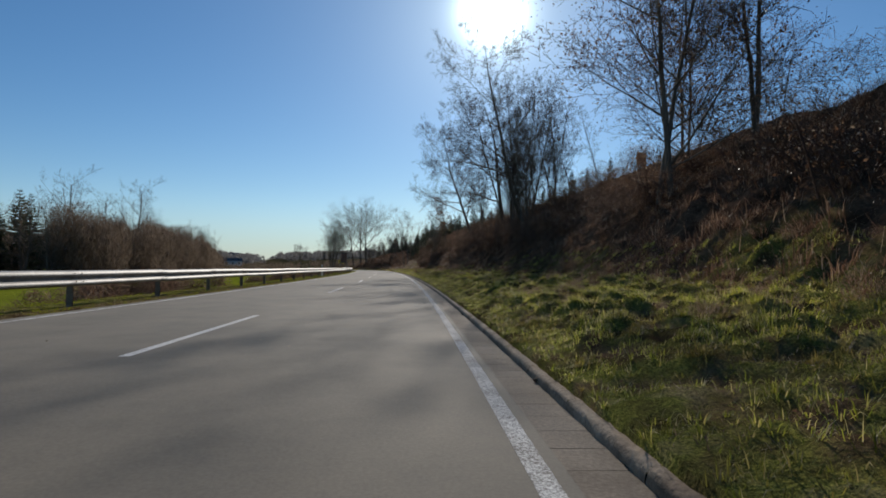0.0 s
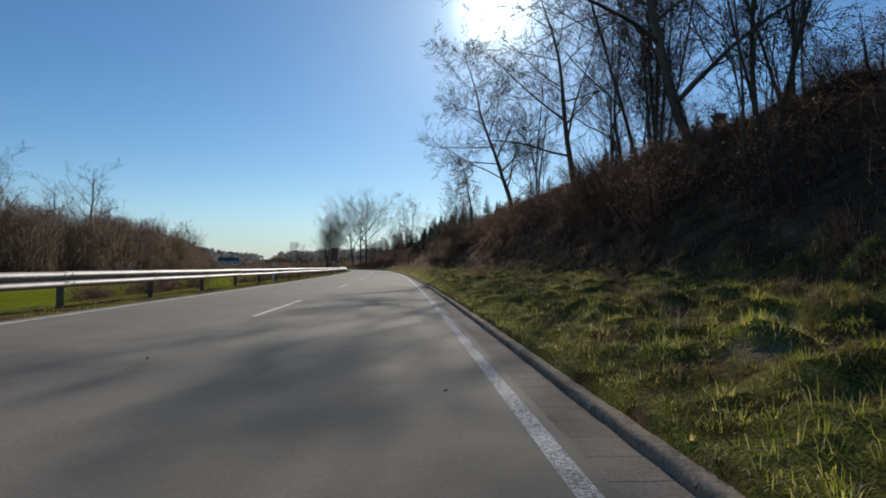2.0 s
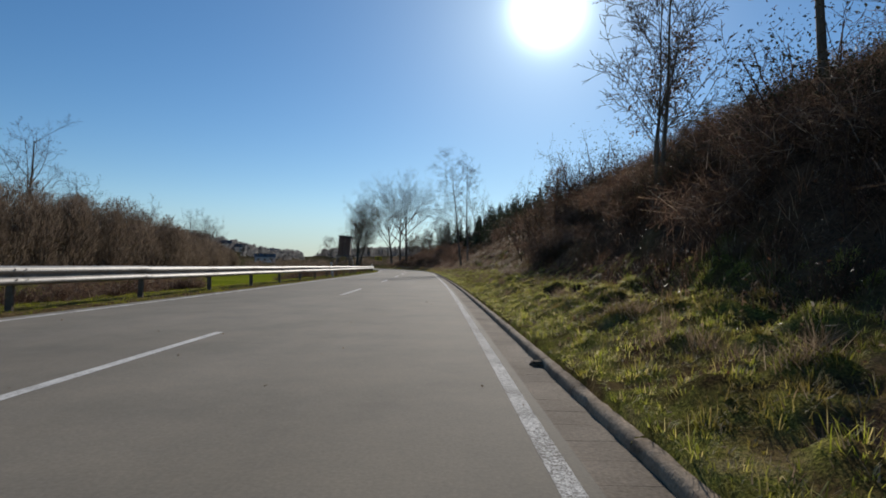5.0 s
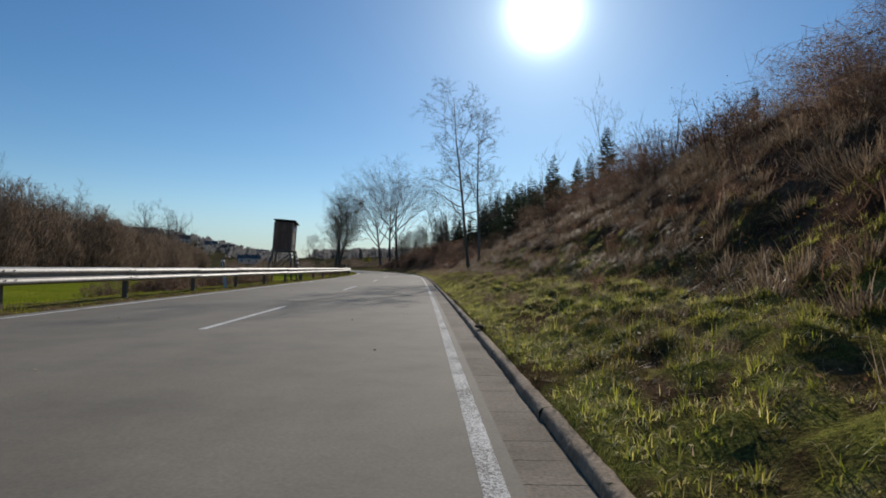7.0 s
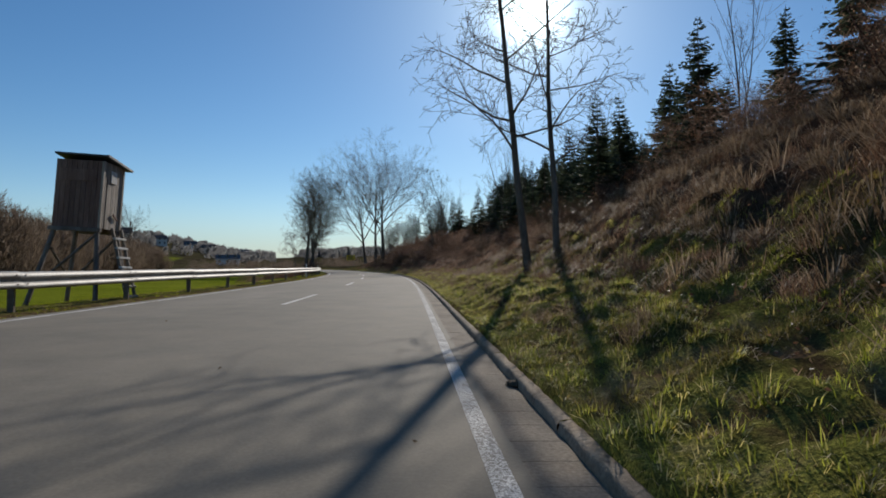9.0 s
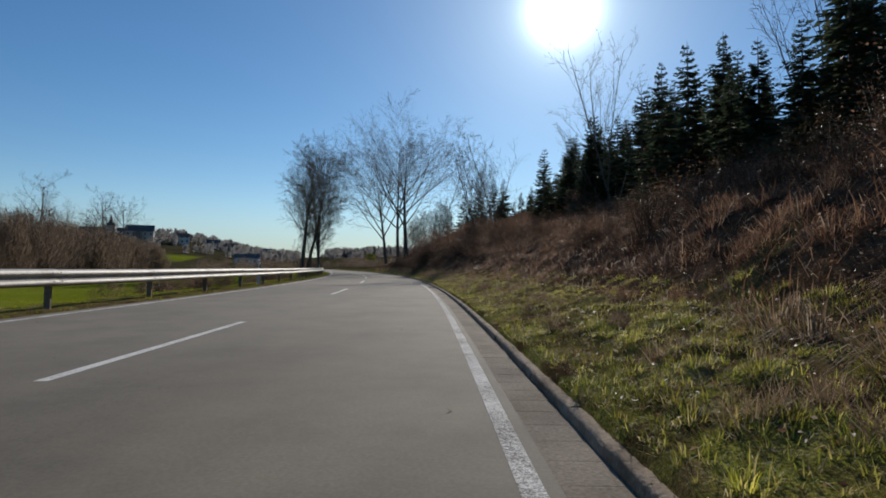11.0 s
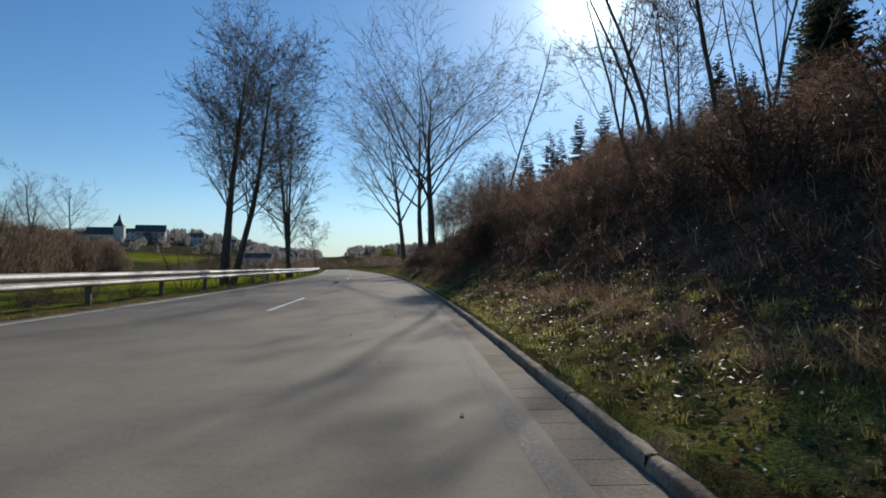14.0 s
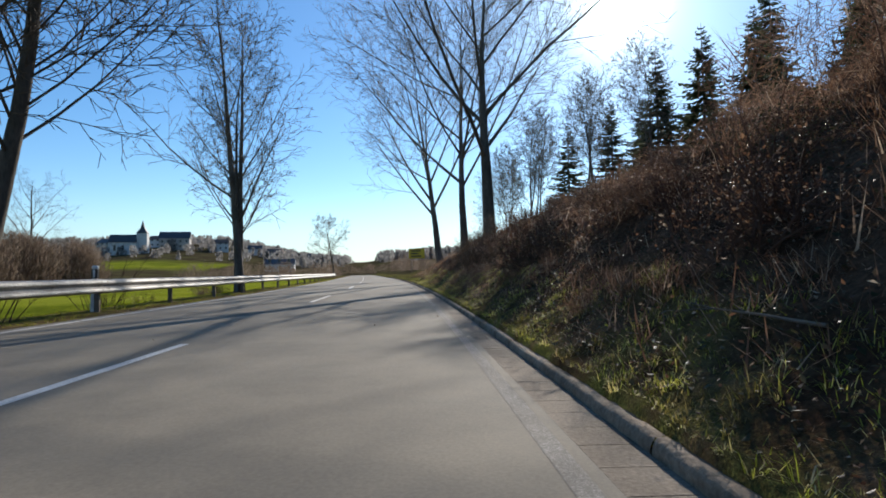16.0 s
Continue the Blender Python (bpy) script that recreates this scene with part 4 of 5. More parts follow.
scatter_bushes(44, (4, 54), (1.2, 7.0), (1, 1, 2, 2, 2), (0.7, 1.2))
scatter_bushes(12, (10, 60), (4.0, 9.0), (0, 4, 4), (0.7, 1.1))
scatter_bushes(7, (34, 41), (1.0, 3.6), (0, 1, 4), (0.7, 1.1))
scatter_bushes(13, (26, 44), (0.8, 5.0), (0, 1, 1), (0.7, 1.2))
scatter_bushes(92, (56.5, 74), (0.0, 4.4), (3, 3, 3, 0), (0.36, 0.62))
scatter_bushes(9, (71, 74.4), (0.2, 2.6), (3, 3, 0), (1.05, 1.4))
scatter_bushes(24, (76, 112), (2.4, 5.5), (0, 1, 2, 2), (0.6, 1.0))
scatter_bushes(12, (76, 112), (4.5, 9.0), (0, 1, 2, 2), (0.8, 1.3))
scatter_bushes(16, (107, 124), (1.6, 4.4), (0, 1, 1, 3), (0.6, 0.95))
scatter_bushes(18, (88, 130), (5.0, 14.0), (0, 1, 4), (0.9, 1.5))
scatter_bushes(20, (110, 134), (1.4, 5.0), (1, 2, 2, 3), (0.5, 0.85))
scatter_bushes(46, (108, 142), (1.0, 9.0), (1, 2, 2), (0.32, 0.6))
scatter_bushes(20, (138, 152), (0.8, 6.0), (0, 1, 2), (0.6, 0.95))
scatter_bushes(26, (148, 186), (0.2, 1.8), (2, 1, 3), (0.45, 0.75))
scatter_bushes(32, (142, 165), (1.6, 6.0), (0, 1, 3, 0, 2), (0.8, 1.25))
scatter_bushes(24, (165, 187), (1.6, 6.0), (0, 1, 2, 2), (0.35, 0.62))
scatter_bushes(14, (164, 187), (0.5, 2.0), (3, 3, 1), (0.35, 0.6))
scatter_bushes(14, (186, 206), (2.6, 7.0), (0, 1, 2), (0.6, 1.0))
joined("hillside_brush", far_brush, "tangled brown brush higher up the hill", "brush")
# brown growth below the row of trees, and low brush between rail and meadow
under = bush("stream_bush", 76, place(100, -42), 5.0, 12, spec(levels=3, kids=(6, 5), angle=(30, 36), ratio=(0.45, 0.5), start=(0.1, 0.1), up=(0.02, 0.05, 0.02), wobble=(0.12, 0.2, 0.3), taper=(0.4, 0.5, 0.6), steps=(4, 2, 1), thin=(0.8, 0.9)), "tall brown bush at the meadow's far edge", None, twig=M_ROWBRUSH, spread=1.6, stem=0.05)
bushes.append(under)
def twig_mass(name, crowns, per, material, label, category, seed, sliver=(0.5, 1.2), width=(0.020, 0.042), rise=0.9, wild=0.35):
    """Crowns of countless fine twigs; crowns: x, y, foot, radius, height."""
    r = np.random.RandomState(seed)
    c = np.repeat(np.asarray(crowns), per, axis=0)
    n = len(c)
    u = r.beta(1.25, 1.35, n)
    belly = np.sqrt(np.clip(1 - (1.35 * u - 0.42) ** 2, 0.02, 1))
    a, q = r.uniform(0, 6.2832, n), np.sqrt(r.rand(n))
    lump = 1 + 0.25 * np.sin(3 * a + c[:, 0]) + 0.2 * np.sin(7 * u + c[:, 1])
    rad = c[:, 3] * belly * q * lump
    p = np.stack([c[:, 0] + rad * np.cos(a), c[:, 1] + rad * np.sin(a), c[:, 2] + c[:, 4] * (0.02 + 0.93 * u)], 1)
    d = np.stack([np.cos(a) * 0.55 * q, np.sin(a) * 0.55 * q, 0 * a + rise], 1) + r.normal(0, wild, (n, 3))
    d /= np.linalg.norm(d, axis=1)[:, None]
    ln = r.uniform(*sliver, n)[:, None]
    side = np.cross(d, r.normal(0, 1, (n, 3)))
    side /= np.linalg.norm(side, axis=1)[:, None] + 1e-9
    side *= r.uniform(*width, n)[:, None]
    verts = np.stack([p - side - d * ln * 0.5, p + side - d * ln * 0.5, p + d * ln * 0.5], 1).reshape(-1, 3)
    return tagged(quick_mesh(name, verts, np.arange(3 * n), np.full(n, 3), material), label, category, kind="stuff")


def crown_row(count, s_range, lat_range, height, radius, seed):
    r = random.Random(seed)
    rows = []
    for k in range(count):
        s = s_range[0] + (k + r.random()) * (s_range[1] - s_range[0]) / count
        p = stand(s, r.uniform(*lat_range) + 3 * float(smooth(200, 250, s)))
        k2 = r.uniform(0.7, 1.1) * (1.0 - 0.3 * float(smooth(150, 235, s)))
        rows.append((p.x, p.y, p.z, r.uniform(*radius), height * k2))
    return rows


twig_mass("stream_brush", crown_row(165, (90, 256), (-48, -40.5), 10.3, (2.0, 3.4), 61), 1350, M_ROWMASS, "dense brown brush below the trees beyond the meadow", "brush", 62)
twig_mass("stream_twigs", crown_row(82, (95, 254), (-56, -45), 11.5, (2.2, 3.6), 63), 1100, M_ROWMASS, "hazy fine twigs of the trees beyond the meadow", "tree twigs", 64, (0.5, 1.1), (0.012, 0.028))
low = []
for a, b, n in ((18, 28, 8), (40, 47, 5), (60, 77, 12), (91, 103, 10), (132, 137, 4), (143, 145, 3), (150, 160, 7), (176, 192, 6)):
    for k in range(n):
        low.append((rr.choice((0, 2, 2)), place(rr.uniform(a, b), -5.3 - rr.uniform(0, 2.4), rr.uniform(0, 360), rr.uniform(0.5, 0.8))))
joined("roadside_brush", low, "low brown brush between guard rail and meadow", "brush")
brush_rows = []
for a, b, n in ((18, 28, 22), (40, 47, 14), (60, 77, 40), (91, 103, 34), (132, 138, 8), (149, 160, 10)):
    for k in range(n):
        p = stand(rr.uniform(a, b), -5.4 - rr.uniform(0, 2.6), 0.08)
        brush_rows.append((p.x, p.y, p.z, rr.uniform(0.4, 0.8), rr.uniform(0.5, 0.95)))
twig_mass("roadside_twigs", brush_rows, 420, M_FUZZ, "dark low tangle of twigs behind the guard rail", "brush", 67, (0.2, 0.55), (0.004, 0.009), 0.5, 0.5)
for s, lat, k in ((167.5, -5.2, 0.9), (170.2, -5.4, 1.0), (172.4, -5.1, 0.8), (176.5, -5.2, 0.7), (164.2, -5.4, 0.95)):
    copy_thing(bushes[4], place(s, lat, 40 * s, k))


def fuzz(name, count, s_range, off, radius, height, per, label, seed):
    """Soft mounds of fine twigs along the bank."""
    r = random.Random(seed)
    rows = []
    for _ in range(count):
        s = r.uniform(*s_range)
        p = stand(s, float(foot(s)) + r.uniform(*off), 0.1)
        rows.append((p.x, p.y, p.z, r.uniform(*radius), r.uniform(*height)))
    twig_mass(name, rows, per, M_FUZZ, label, "brush", seed, (0.2, 0.6), (0.0025, 0.0055), 0.3, 0.6)


fuzz("bank_twigs", 44, (8, 46), (6.5, 13.0), (0.6, 1.2), (0.2, 0.7), 600, "brown twigs along the top of the bank", 406)
fuzz("bank_twigs", 52, (3, 50), (1.0, 6.5), (0.7, 1.2), (0.9, 1.9), 900, "fine brown twigs of the brush on the bank", 401)
fuzz("bank_twigs", 60, (56, 74), (0.3, 4.0), (0.7, 1.2), (0.3, 0.7), 800, "dense dark twigs of the brush on the bank", 402)
fuzz("bank_twigs", 80, (78, 112), (3.0, 11.0), (0.7, 1.3), (0.7, 2.0), 800, "fine reddish brown twigs on the bank", 403)
fuzz("bank_twigs", 100, (110, 140), (1.0, 10.0), (0.6, 1.2), (0.25, 0.7), 700, "fine reddish brown twigs on the bank", 407)
fuzz("bank_twigs", 40, (164, 186), (1.0, 6.5), (0.6, 1.1), (0.25, 0.6), 700, "low fine twigs of the brush by the bend", 409)
fuzz("bank_twigs", 60, (138, 165), (1.6, 6.5), (0.7, 1.2), (0.7, 1.4), 900, "dense dark twigs of the brush by the bend", 404)
fuzz("bank_twigs", 10, (160, 168), (2.2, 4.6), (0.8, 1.3), (1.2, 1.9), 1300, "tall dense brush above the bend", 408)
fuzz("bank_twigs", 6, (158.5, 162), (0.5, 1.4), (0.7, 1.0), (2.0, 2.7), 1500, "dense dark brush hanging towards the road", 405)


def dead_clumps(name, count, s_range, off, seed, size=1.0):
    """Low clumps of withered grass at the foot of the bank."""
    r = random.Random(seed)
    rows = []
    for _ in range(count):
        s = r.uniform(*s_range)
        p = stand(s, max(float(foot(s)) + r.uniform(*off), 3.6 + r.uniform(0, 0.6)), 0.04)
        rows.append((p.x, p.y, p.z, size * r.uniform(0.14, 0.34), size * r.uniform(0.12, 0.34)))
    twig_mass(name, rows, 190 if size == 1.0 else 110, M_STALK if size == 1.0 else M_STRAW, "clumps of withered brown grass on the lower bank" if size == 1.0 else "small withered tufts in the verge grass", "grass", seed, (0.10, 0.26), (0.0016, 0.0036))


dead_clumps("dead_grass_clumps", 240, (72, 132), (-0.3, 3.6), 451)
dead_clumps("withered_tufts", 520, (1, 150), (-2.3, -0.1), 454, 0.55)
dead_clumps("dead_grass_clumps", 150, (4, 50), (-0.8, 3.0), 452)
dead_clumps("dead_grass_clumps", 120, (134, 186), (-0.6, 2.4), 453)


# ---- blades of grass, straw and litter ----
def blades(name, s, lat, length, width, lean, material, label, seed, simple=False):
    r = np.random.RandomState(seed)
    n = len(s)
    x, y = spots(s, lat)
    z = land(s, lat) - 0.01
    base = np.stack([x, y, z], 1)
    a = r.uniform(0, 6.2832, n)
    out = np.stack([np.cos(a), np.sin(a), 0 * a], 1)
    side = np.stack([-np.sin(a), np.cos(a), 0 * a], 1) * (width * r.uniform(0.6, 1.3, n))[:, None]
    ln = length * r.uniform(0.6, 1.2, n)
    tilt = lean * r.uniform(0.3, 1.3, n)
    mid = base + (out * (0.35 * tilt)[:, None] + np.array([0, 0, 0.6])) * ln[:, None]
    tip = base + (out * tilt[:, None] + np.array([0, 0, 1.0])[None] * (1 - 0.45 * tilt)[:, None]) * ln[:, None]
    if simple:
        verts = np.stack([base - side, base + side, tip], 1).reshape(-1, 3)
        return tagged(quick_mesh(name, verts, np.arange(3 * n), np.full(n, 3), material), label, "grass", kind="stuff")
    verts = np.stack([base - side, base + side, mid + side * 0.8, mid - side * 0.8, tip], 1).reshape(-1, 3)
    k = np.arange(n) * 5
    corners = np.stack([k, k + 1, k + 2, k + 3, k + 3, k + 2, k + 4], 1).ravel()
    ob = quick_mesh(name, verts, corners, np.tile([4, 3], n), material)
    return tagged(ob, label, "grass", kind="stuff")


def tufts(count, s_range, lat_of, per, seed, spread):
    """Clustered places: tuft centres, then blades round them."""
    r = np.random.RandomState(seed)
    s = r.uniform(*s_range, count)
    lat = lat_of(s, r.rand(count))
    size = np.clip(0.75 + 0.45 * ripple(s, lat, 0.9, seed), 0.25, 1.5) * r.uniform(0.6, 1.3, count)
    S, L, Z = (np.repeat(v, per) for v in (s, lat, size))
    S = S + r.normal(0, spread, len(S)) * Z
    L = L + r.normal(0, spread, len(L)) * Z
    return S, L, Z


def verge_lat(s, u):
    f = grass_edge(s)
    return 3.24 + (f + 0.3 - 3.24) * u ** 1.15


def thin_out(s, l, seed):
    """Grass grows thick along the open verge and sparsely under the brush of the last stretch."""
    r = np.random.RandomState(seed)
    share = 1 - 0.45 * smooth(143, 150, s) * (1 - smooth(174, 182, s)) * smooth(3.15, 3.4, l) - 0.3 * smooth(5.6, 7.0, l) - 0.4 * smooth(110, 126, s) * (1 - smooth(143, 150, s))
    share = share * (0.55 + 0.45 * smooth(0.10, 0.40, mounds(s, l, 0.46, 3.0) + 0.5 * (1 - smooth(3.3, 3.9, l))))
    return (r.rand(len(s)) < share) & (ripple(s, l, 0.55, 9.0) + 0.5 * ripple(s, l, 0.2, 4.0) > -0.75)


s, l, z = tufts(16000, (-3, 196), verge_lat, 10, 3, 0.07)
ok = (l > 3.205) & thin_out(s, l, 71)
blades("verge_grass", s[ok], l[ok], 0.085 * z[ok], 0.003, 1.1, M_GRASS, "uneven carpet of green verge grass", 5, simple=True)


def tussocks(name, s, lat, size, per, length, width, material, label, seed, spread=0.09, downhill=0.0):
    """Tufts of arching blades that hang over on all sides, or more down the slope."""
    r = np.random.RandomState(seed)
    S, L, K = (np.repeat(v, per) for v in (s, lat, size))
    n = len(S)
    a = r.uniform(0, 6.2832, n)
    off = spread * K * np.sqrt(r.rand(n))
    S2, L2 = S + off * np.sin(a), L + off * np.cos(a)
    x, y = spots(S2, L2)
    base = np.stack([x, y, land(S2, L2) - 0.015], 1)
    h = np.interp(S2, ROAD_S, ROAD_H)
    right = np.stack([np.cos(h), np.sin(h), 0 * h], 1)
    along = np.stack([-np.sin(h), np.cos(h), 0 * h], 1)
    b = a + r.normal(0, 0.5, n)
    out = right * np.cos(b)[:, None] + along * np.sin(b)[:, None] - right * downhill
    side = np.cross(out, np.array([0, 0, 1.0]))
    side *= (width * r.uniform(0.6, 1.3, n) / (np.linalg.norm(side, axis=1) + 1e-6))[:, None]
    ln = length * (0.45 + 0.55 * K) * r.uniform(0.55, 1.2, n)
    u = r.rand(n) ** 0.8
    mid = base + out * (ln * 0.45 * (0.25 + 0.75 * u))[:, None]
    mid[:, 2] += ln * 0.55 * (1 - 0.35 * u)
    tip = base + out * (ln * (0.3 + 0.6 * u))[:, None]
    tip[:, 2] += ln * (0.95 - 0.85 * u) - downhill * ln * 0.5 * u
    verts = np.stack([base - side, base + side, mid + side * 0.8, mid - side * 0.8, tip], 1).reshape(-1, 3)
    k = np.arange(n) * 5
    corners = np.stack([k, k + 1, k + 2, k + 3, k + 3, k + 2, k + 4], 1).ravel()
    return tagged(quick_mesh(name, verts, corners, np.tile([4, 3], n), material), label, "grass", kind="stuff")


s, l, z = mound_places((-3, 190), (3.15, 8.0), 0.11, 23.0)
ok = (l > 3.215) & (l < grass_edge(s) + 0.3) & thin_out(s, l, 73)
tussocks("grass_tufts", s[ok], l[ok], (z * (0.1 + 1.9 * mounds(s, l, 0.27, 31.0)))[ok], 19, 0.105, 0.0021, M_GRASS, "dense uneven tufts of green verge grass", 14, 0.055)
s, l, z = mound_places((-3, 192), (3.3, 8.0), 0.46, 3.0)
ok = (l > 3.36) & (l < grass_edge(s) + 0.35) & thin_out(s, l, 72)
tussocks("grass_tussocks", s[ok], l[ok], z[ok], 90, 0.13, 0.0022, M_GRASS, "hummocky green grass tussocks on the verge", 15)
s, l, z = mound_places((72, 116), (4.4, 12.0), 0.7, 17.0)
ok = (l > grass_edge(s) - 0.9) & (l < grass_edge(s) + 4.5)
tussocks("straw_tussocks", s[ok], l[ok], z[ok], 130, 0.46, 0.0042, M_STRAW, "thatch of withered grass hanging down the bank", 16, 0.22, 0.55)
for k, (a, b) in enumerate(((0, 74), (108, 190))):
    s, l, z = mound_places((a, b), (3.6, 14.0), 0.7, 17.0)
    ok = (l > foot(s) + 0.1) & (l < foot(s) + 7.0) & ((s < 142) | (cell(np.floor(s * 9), np.floor(l * 9), 5.0) < 0.2))
    tussocks("bracken", s[ok], l[ok], z[ok], 60, 0.36, 0.0042, M_STALK, "withered brown bracken and bramble on the bank", 17 + k, 0.28, 0.3)
s, l, z = tufts(13000, (-3, 192), lambda s, u: 3.28 + (grass_edge(s) + 0.8 - 3.28) * u, 13, 13, 0.09)
ok = l > 3.25
blades("pale_grass", s[ok], l[ok], 0.085 * z[ok], 0.0032, 1.4, M_STRAW, "matted pale dead grass on the verge", 6, simple=True)
s, l, z = tufts(9000, (-4, 240), lambda s, u: -3.48 - 3.2 * u, 10, 23, 0.07)
ok = l < -3.44
blades("roadside_grass", s[ok], l[ok], 0.09 * z[ok], 0.005, 0.8, M_MEADOW, "short grass beneath the guard rail", 8, simple=True)
s, l, z = tufts(4500, (-4, 240), lambda s, u: -3.46 - 1.9 * u, 9, 24, 0.09)
ok = l < -3.44
blades("roadside_straw", s[ok], l[ok], 0.08 * z[ok], 0.0045, 1.2, M_STRAW, "dead grass along the road's edge", 9, simple=True)
s, l, z = tufts(15000, (-2, 205), lambda s, u: foot(s) - 0.3 + 9.5 * u ** 1.2, 8, 33, 0.16)
blades("bank_straw", s, l, 0.30 * z, 0.006, 0.9, M_STALK, "dry brown grass and stalks on the bank", 10, simple=True)
s, l, z = tufts(16000, (-4, 260), lambda s, u: -5.6 - 34 * u ** 1.6, 10, 43, 0.16)
blades("meadow_grass", s, l, 0.10 * z, 0.009, 0.7, M_MEADOW, "short green meadow grass", 11, simple=True)


def thicket(name, count, s_range, lat_of, length, width, lean, material, label, seed):
    r = np.random.RandomState(seed)
    s = r.uniform(*s_range, count)
    lat = lat_of(s, r.rand(count))
    ok = ripple(s, lat, 0.9, seed) > -0.55
    return blades(name, s[ok], lat[ok], length * r.uniform(0.4, 1.2, int(ok.sum())), width, lean, material, label, seed, simple=True)


thicket("bank_thicket", 12000, (2, 58), lambda s, u: foot(s) + 0.2 + 7.5 * u ** 1.1, 0.45, 0.0042, 0.95, M_STALK, "tangle of thin brown stems on the bank", 301)
thicket("bank_thicket", 8000, (50, 78), lambda s, u: foot(s) + 0.0 + 6.5 * u, 0.45, 0.0042, 0.95, M_STALK, "dense dark tangle of stems on the bank", 302)
thicket("bank_thicket", 16000, (76, 146), lambda s, u: grass_edge(s) + 0.3 + 9.0 * u ** 1.1, 0.45, 0.0042, 0.95, M_STALK, "tangle of thin brown stems on the bank", 303)
thicket("bank_thicket", 9000, (138, 188), lambda s, u: foot(s) + 0.5 + 7.5 * u, 0.45, 0.0042, 0.95, M_STALK, "dense dark tangle of stems on the bank", 304)
thicket("stream_thicket", 3500, (95, 254), lambda s, u: -40 - 9 * u + 3 * smooth(200, 250, s), 4.0, 0.035, 0.5, M_ROWBRUSH, "brown thicket of shoots below the far trees", 305)


def litter(name, count, s_range, lat_of, size, seed, label, lift, material=None):
    r = np.random.RandomState(seed)
    s = r.uniform(*s_range, count)
    l = lat_of(s, r.rand(count))
    ok = l > 3.3
    x, y = spots(s[ok], l[ok])
    pts = [(Vector((float(a), float(b), float(c))), None) for a, b, c in zip(x, y, land(s[ok], l[ok]) + lift * r.rand(int(ok.sum())) ** 2 + 0.015)]
    ob = leaf_cards(name, pts, material or M_DRYLEAF, None, size, seed, 1, 0.01, 0.45)
    return tagged(ob, label, "leaves", kind="stuff")


litter("fallen_leaves", 64000, (-2, 196), lambda s, u: foot(s) - 1.0 + 7.5 * u ** 1.2, 0.013, 81, "withered leaves over the bank", 0.5)
litter("ivy_leaves", 26000, (138, 188), lambda s, u: 3.26 + 3.0 * u, 0.019, 84, "dark ivy and leaf litter beside the kerb", 0.09, M_EVERLEAF)
litter("bend_leaves", 16000, (138, 186), lambda s, u: 3.3 + 3.2 * u, 0.010, 83, "withered leaves over the soil beside the kerb", 0.10)
litter("verge_leaves", 15000, (-2, 196), lambda s, u: 3.3 + (foot(s) + 0.4 - 3.3) * u ** 0.7, 0.011, 82, "withered leaves in the verge grass", 0.06)
litter("leaf_litter", 17000, (106, 150), lambda s, u: 3.3 + (foot(s) + 0.8 - 3.3) * u ** 0.8, 0.014, 85, "pale withered leaves lying on the thin grass", 0.05)


def road_specks():
    """Bits of dry leaf blown on to the asphalt."""
    r = np.random.RandomState(86)
    x, y = spots(r.uniform(-2, 190, 260), r.uniform(-3.2, 2.9, 260))
    pts = [(Vector((float(a), float(b), 0.008)), None) for a, b in zip(x, y)]
    ob = leaf_cards("road_leaves", pts, M_STRAW, None, 0.017, 87, 1, 0.004, 0.3)
    tagged(ob, "small dry leaf bits scattered on the asphalt", "leaves", kind="stuff")


road_specks()

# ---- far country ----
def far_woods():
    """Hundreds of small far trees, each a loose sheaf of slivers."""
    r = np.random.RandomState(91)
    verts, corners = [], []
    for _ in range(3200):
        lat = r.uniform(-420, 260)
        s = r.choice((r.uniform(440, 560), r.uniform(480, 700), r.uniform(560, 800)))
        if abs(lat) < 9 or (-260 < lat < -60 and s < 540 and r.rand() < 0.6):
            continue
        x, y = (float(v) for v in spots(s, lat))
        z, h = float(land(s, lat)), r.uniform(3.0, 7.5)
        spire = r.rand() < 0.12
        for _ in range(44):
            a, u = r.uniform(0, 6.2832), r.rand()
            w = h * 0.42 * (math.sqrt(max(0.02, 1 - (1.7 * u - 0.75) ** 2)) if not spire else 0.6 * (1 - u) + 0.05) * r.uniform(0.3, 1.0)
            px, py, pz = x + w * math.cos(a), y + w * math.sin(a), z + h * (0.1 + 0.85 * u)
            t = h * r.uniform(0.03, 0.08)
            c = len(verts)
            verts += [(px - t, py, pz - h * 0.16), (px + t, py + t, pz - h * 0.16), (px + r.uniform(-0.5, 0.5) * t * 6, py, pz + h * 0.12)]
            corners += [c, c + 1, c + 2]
    ob = quick_mesh("far_woods", verts, corners, np.full(len(corners) // 3, 3), M_FARWOOD_HAZED)
    return tagged(ob, "grey-brown woods along the far ridge, with haze put into their colour", "woods", kind="stuff")


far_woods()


hedge = [(*stand(s, lat), rad, h) for s, lat, rad, h in ((hedge_s, hedge_lat, 2.2, hedge_h) for hedge_s, hedge_lat, hedge_h in [(rr.uniform(262, 320), q * rr.uniform(7, 60), rr.uniform(2.4, 4.2)) for q in (-0.6, 1, 1) for _ in range(46)] + [(rr.uniform(334, 346), rr.uniform(-12, 12), rr.uniform(2.0, 3.4)) for _ in range(14)])]
twig_mass("far_hedge", hedge, 220, M_ROWMASS, "brown hedge and brush beyond the bend", "brush", 66, (0.4, 1.0), (0.02, 0.045))


def plain(name, col, rough=0.8):
    return surface(name, [(0.3, tuple(0.85 * c for c in col)), (0.7, tuple(min(1, 1.1 * c) for c in col))], 0.6, 8.0, rough, 0.004)


